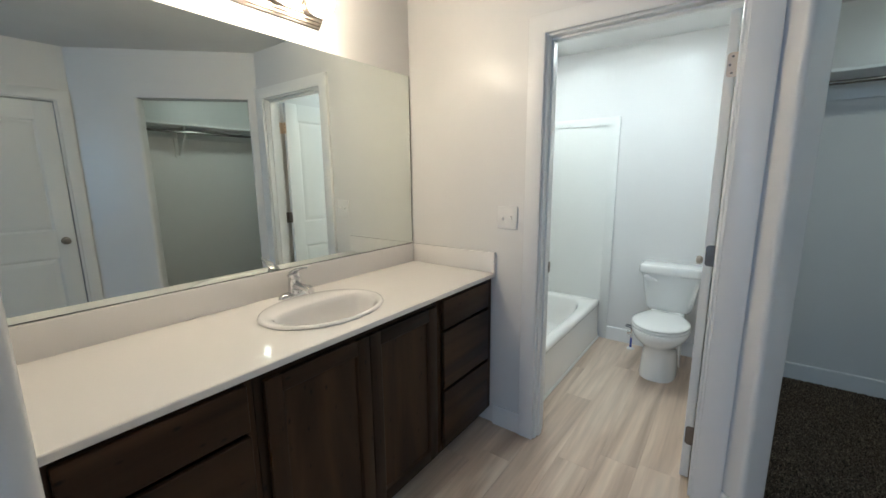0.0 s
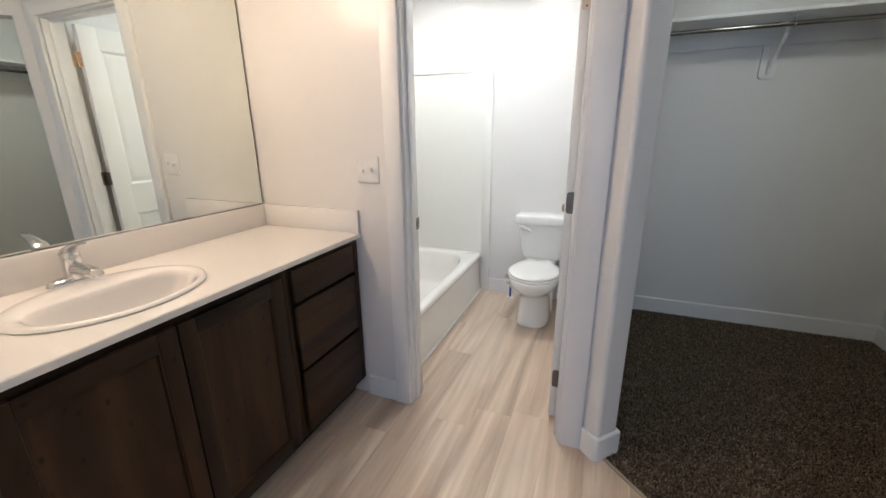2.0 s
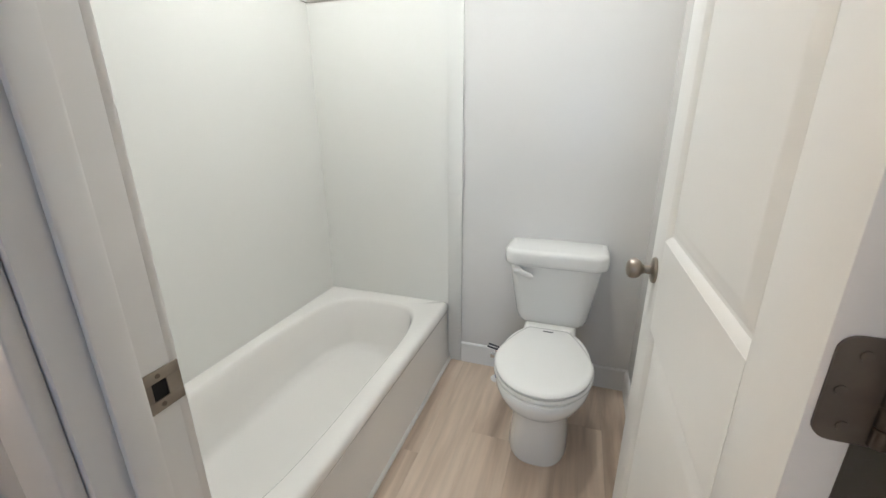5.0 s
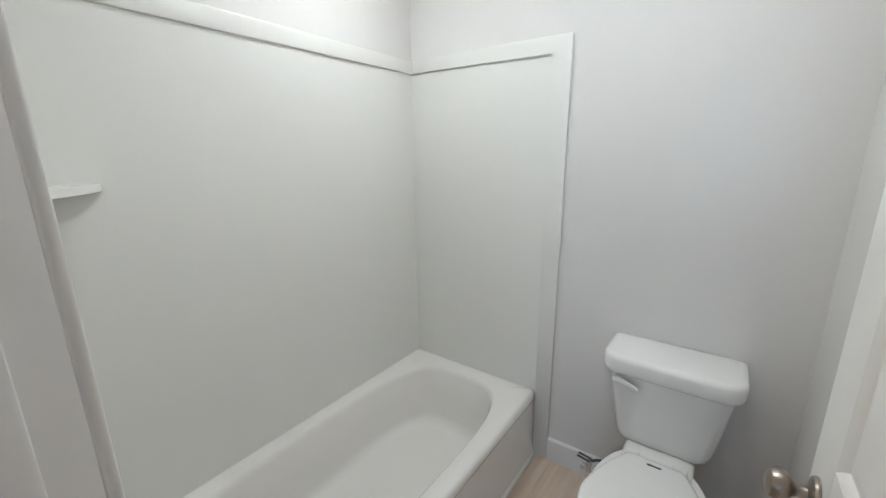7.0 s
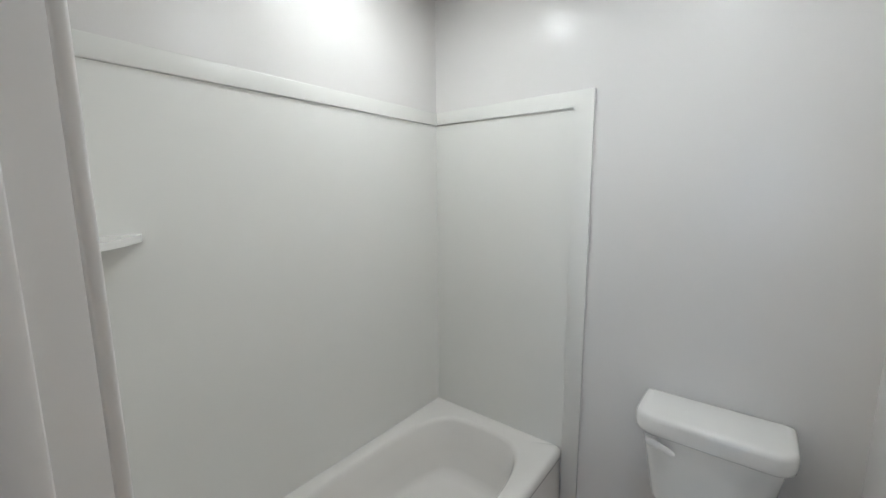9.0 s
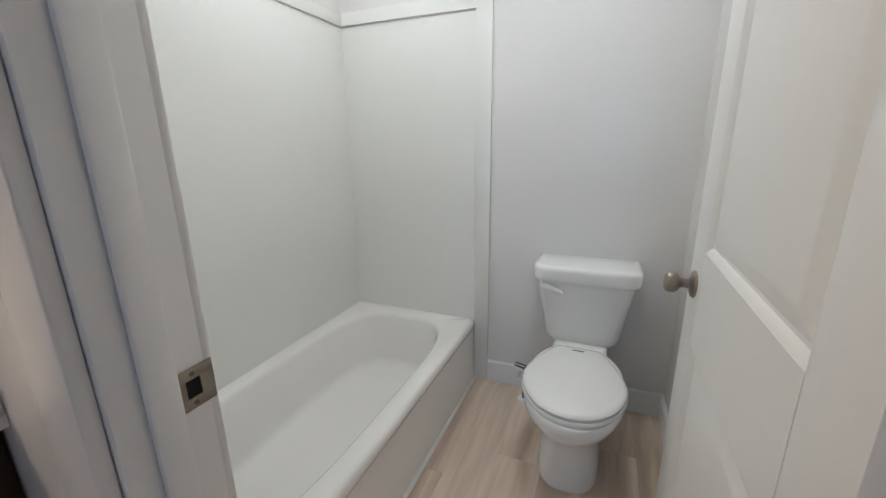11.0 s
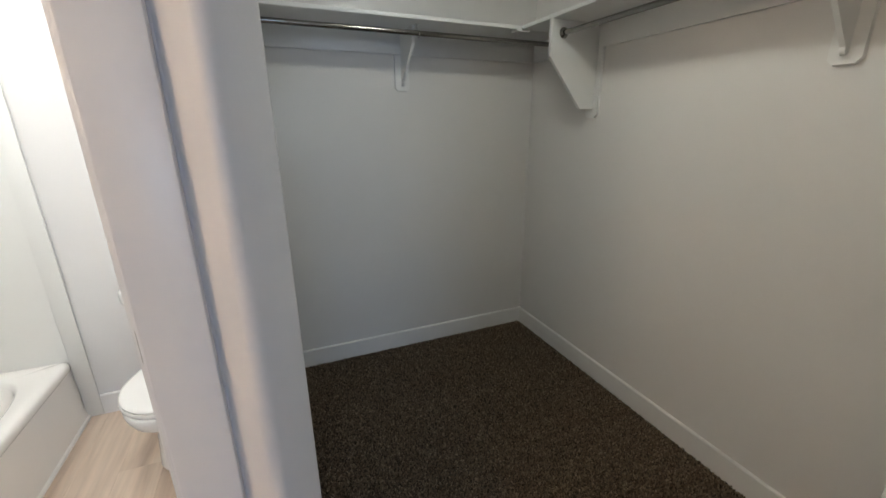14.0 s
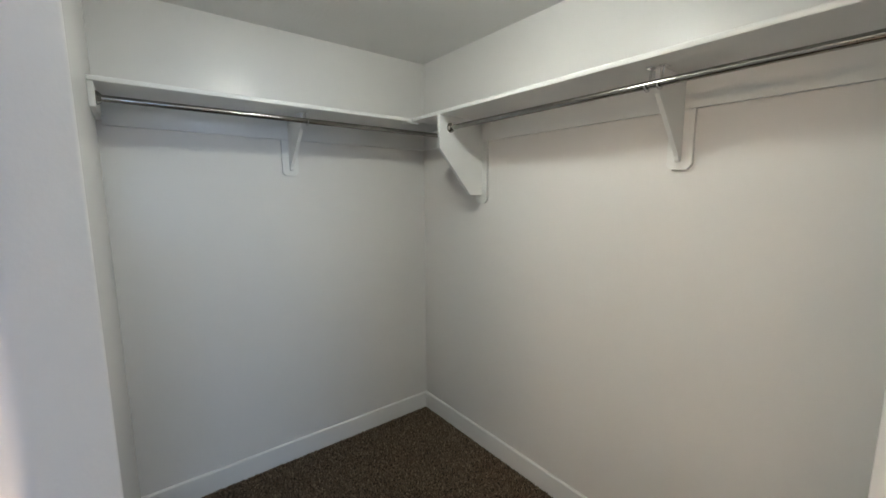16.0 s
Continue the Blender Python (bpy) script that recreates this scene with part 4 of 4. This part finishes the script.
def shelf_bracket(m, label, low=1.700):
    """A wooden bracket: chamfered wall plate and tapering web. Local +x runs along the wall, -y into the room."""
    root = thing("shelf_bracket", 0, 0, 0, label, "bracket", "shelf brackets")
    out = [(-0.028, low), (0.028, low), (0.044, low + 0.016), (0.044, SZ - 0.113), (-0.044, SZ - 0.113), (-0.044, low + 0.016)]
    bm = bmesh.new()
    lo = [bm.verts.new((u, -0.001, z)) for u, z in out]
    hi = [bm.verts.new((u * 0.97, -0.016, low + (z - low) * 0.995 + 0.001)) for u, z in out]
    bm.faces.new(lo)
    bm.faces.new(hi[::-1])
    for i in range(6):
        bm.faces.new((lo[i], lo[(i + 1) % 6], hi[(i + 1) % 6], hi[i]))
    part("wall_plate", bm, SHELFPAINT, root, "", 20)
    bm = bmesh.new()
    prof = [(-0.0165, low + 0.032), (-0.024, low + 0.026), (-0.032, low + 0.028), (-0.038, low + 0.036), (-0.041, low + 0.048), (-0.222, SZ - 0.085), (-0.228, SZ - 0.001), (-0.020, SZ - 0.001), (-0.020, SZ - 0.114), (-0.017, SZ - 0.114)]
    a = [bm.verts.new((-0.0075, u, z)) for u, z in prof]
    b = [bm.verts.new((0.0075, u, z)) for u, z in prof]
    bm.faces.new(a)
    bm.faces.new(b[::-1])
    for i in range(len(prof)):
        bm.faces.new((a[i], a[(i + 1) % len(prof)], b[(i + 1) % len(prof)], b[i]))
    part("web", bm, SHELFPAINT, root, "", 20)
    root.matrix_basis = m
    return root


shelf_bracket(pose(2.578, YB, 0), "white wooden shelf bracket on the back wall", 1.690)
shelf_bracket(pose(CX1, 0.030, 0, 0, 0, -90), "white wooden shelf bracket on the side wall", 1.672)
# solid bracket near the corner
PY = 1.075
panel = thing("shelf_bracket", CX1, PY, 1.5, "white solid board shelf support near the closet corner", "bracket", "shelf brackets")
bm = bmesh.new()
prof = [(CX1 - 0.322, SZ - 0.0005), (CX1 - 0.322, 1.828), (CX1 - 0.105, 1.580), (CX1 - 0.016, 1.580), (CX1 - 0.016, SZ - 0.113), (CX1 - 0.020, SZ - 0.113), (CX1 - 0.020, SZ - 0.0005)]
slab(bm, [(x, z) for x, z in prof], 1, PY, PY + 0.019)
part("board", bm, SHELFPAINT, panel, "", 20)
bm = bmesh.new()
out = [(PY - 0.018, 1.535), (PY + 0.037, 1.535), (PY + 0.053, 1.551), (PY + 0.053, SZ - 0.113), (PY - 0.034, SZ - 0.113), (PY - 0.034, 1.551)]
lo = [bm.verts.new((CX1 - 0.001, y, z)) for y, z in out]
hi = [bm.verts.new((CX1 - 0.0155, y, z)) for y, z in out]
bm.faces.new(lo)
bm.faces.new(hi[::-1])
for i in range(6):
    bm.faces.new((lo[i], lo[(i + 1) % 6], hi[(i + 1) % 6], hi[i]))
part("wall_plate", bm, SHELFPAINT, panel, "", 20)
settle_parts(panel)


def rod(m, length, label, parts_at, low=0.0):
    """A steel rod along local x with end sockets and hook supports."""
    root = thing("closet_rod", 0, 0, 0, label, "closet rod", "closet rods")
    r = 0.0128
    part("bar", lathe(bmesh.new(), [(r, 0.002), (r, length - 0.002)], pose(0, 0, 0, 0, 90, 0), 24), ROD, root)
    for x, s_ in ((0.0, 1), (length, -1)):
        part("socket", lathe(bmesh.new(), [(0.026, 0), (0.026, 0.004), (0.020, 0.012), (0.018, 0.016)], pose(x, 0, 0, 0, 90 * s_, 0), 20), ROD, root, "metal rod socket")
    for x in parts_at:
        bm = bmesh.new()
        pts = [(x, 0.022, SZ - ROD_Z + low - 0.004), (x, 0.020, 0.030)]
        pts += [(x, 0.0195 * math.cos(a), 0.0195 * math.sin(a)) for a in [radians(40 - 20 * k) for k in range(0, 12)]]
        tube(bm, pts, 0.0035, 10)
        box(bm, (x - 0.010, 0.008, SZ - ROD_Z + low - 0.005), (x + 0.010, 0.050, SZ - ROD_Z + low - 0.001), 0.001)
        part("hook", bm, CHROME, root, "small steel hook support")
    root.matrix_basis = m
    return root


ROD_Z = 1.948
rod(pose(CX0 + 0.020, YB - 0.270, ROD_Z), CX1 - CX0 - 0.0215, "brushed steel closet rod under the back shelf", (2.590 - CX0 - 0.02,))
ROD_X = CX1 - 0.250
rod(pose(ROD_X, PY - 0.0005, ROD_Z - 0.012, 0, 0, -90), PY - CY0 - 0.002, "brushed steel closet rod under the side shelf", (PY - 0.052, PY - 0.012), 0.012)

# ---- floors ----
floor = tagged(new("floor"), "light greige wood-look vinyl plank floor", "", "", "structure")
EDGE_IN = 1.775      # carpet begins on x + y = EDGE_IN


def clip(poly, a, b, c):
    """The part of an outline on which a x + b y <= c."""
    out = []
    for i in range(len(poly)):
        p, q = poly[i], poly[(i + 1) % len(poly)]
        dp, dq = a * p[0] + b * p[1] - c, a * q[0] + b * q[1] - c
        if dp <= 0:
            out.append(p)
        if dp * dq < 0:
            k = dp / (dp - dq)
            out.append((p[0] + k * (q[0] - p[0]), p[1] + k * (q[1] - p[1])))
    return out


rng = random.Random(4)
PW, PL, GAP = 0.178, 1.22, 0.0004
x = 1.722 - 10 * PW
while x < XE + 0.02:
    y = -2.6 - rng.uniform(0, PL)
    while y < YB:
        poly = rect(x + GAP / 2, max(y, -1.96) + GAP / 2, min(x + PW, XE + 0.02) - GAP / 2, min(y + PL, YB) - GAP / 2)
        if poly[2][1] - poly[0][1] > 0.01 and poly[2][0] > 0.0:
            if x > 1.70:
                poly = clip(poly, 1, 1, EDGE_IN - 0.022)
            if len(poly) >= 3:
                bm = bmesh.new()
                n = len(poly)
                cx_, cy_ = sum(p[0] for p in poly) / n, sum(p[1] for p in poly) / n
                top = [bm.verts.new((p[0] + math.copysign(0.0004, cx_ - p[0]), p[1] + math.copysign(0.0004, cy_ - p[1]), 0.0)) for p in poly]
                mid = [bm.verts.new((p[0], p[1], -0.0005)) for p in poly]
                low = [bm.verts.new((p[0], p[1], -0.011)) for p in poly]
                bm.faces.new(top)
                bm.faces.new(low[::-1])
                for a_, b_ in ((low, mid), (mid, top)):
                    for i in range(n):
                        bm.faces.new((a_[i], a_[(i + 1) % n], b_[(i + 1) % n], b_[i]))
                part("plank", bm, PLANK, floor, "", 0)
        y += PL
    x += PW

bm = bmesh.new()
a0, a1 = (1.79, EDGE_IN - 1.79), (2.41, EDGE_IN - 2.41)
prism(bm, [(a0[0] - 0.011, a0[1] - 0.011), (a1[0] - 0.011, a1[1] - 0.011), a1, a0], -0.01, 0.0035)
structure("trim_threshold", bm, STRIP, "tan edge strip between planks and carpet")

carpet_poly = [(a0[0], a0[1]), (a1[0], a1[1]), (2.44, -0.573), (2.81, -0.943), (2.81, CY0), (CX1, CY0), (CX1, YB), (CX0, YB), (CX0, 0.084), (1.83, 0.03)]
bm = bmesh.new()
prism(bm, carpet_poly, -0.01, 0.004)
carpet = structure("carpet", bm, CARPETBASE, "dark brown speckled cut-pile carpet in the closet")
bm = bmesh.new()
prism(bm, rect(-1.6, -4.75, XE, -1.962), -0.011, 0.004)
structure("carpet_bedroom", bm, CARPETBASE, "dark brown bedroom carpet")


def tufts(step, seed):
    """Cut pile: small leaning three-sided spikes over the closet floor."""
    r = np.random.RandomState(seed)
    xs, ys = np.meshgrid(np.arange(CX0, CX1, step), np.arange(CY0, YB, step))
    xs, ys = xs.ravel() + r.uniform(-step, step, xs.size) * 0.6, ys.ravel() + r.uniform(-step, step, ys.size) * 0.6
    keep = (xs + ys > EDGE_IN + 0.003) & (xs > CX0 + 0.014) & (xs < CX1 - 0.014) & (ys < YB - 0.014) & (ys > CY0 + 0.014)
    keep &= ~((xs + ys < 1.867) & ((xs - ys < 1.823 + 0.02) | (xs - ys > 3.025 - 0.02)))
    keep &= ~((xs + ys < 1.872) & (xs - ys > 3.00))
    xs, ys = xs[keep], ys[keep]
    n = xs.size
    rad, hgt = r.uniform(0.0022, 0.0046, n), r.uniform(0.006, 0.0125, n)
    ang = r.uniform(0, 6.283, n)
    lean_x, lean_y = r.normal(0, 0.0045, n), r.normal(0, 0.0045, n)
    v = np.zeros((n, 6, 3))
    for k in range(3):
        a = ang + k * 2.0944
        v[:, k, 0], v[:, k, 1], v[:, k, 2] = xs + rad * np.cos(a), ys + rad * np.sin(a), 0.003
        v[:, k + 3, 0], v[:, k + 3, 1], v[:, k + 3, 2] = xs + lean_x + 0.75 * rad * np.cos(a), ys + lean_y + 0.75 * rad * np.sin(a), 0.003 + hgt
    f = np.array([[0, 1, 4, 3], [1, 2, 5, 4], [2, 0, 3, 5]])
    quads = (np.arange(n)[:, None, None] * 6 + f[None]).reshape(-1, 4)
    tris = np.arange(n)[:, None] * 6 + np.array([[3, 4, 5]])
    me = bpy.data.meshes.new("pile")
    me.from_pydata(v.reshape(-1, 3).tolist(), [], quads.tolist() + tris.tolist())
    me.materials.append(TUFT)
    ob = new("pile", me)
    ob.parent = carpet
    tagged(ob, "dark brown speckled carpet pile", "", "", "stuff")
    return ob


tufts(0.0062, 5)
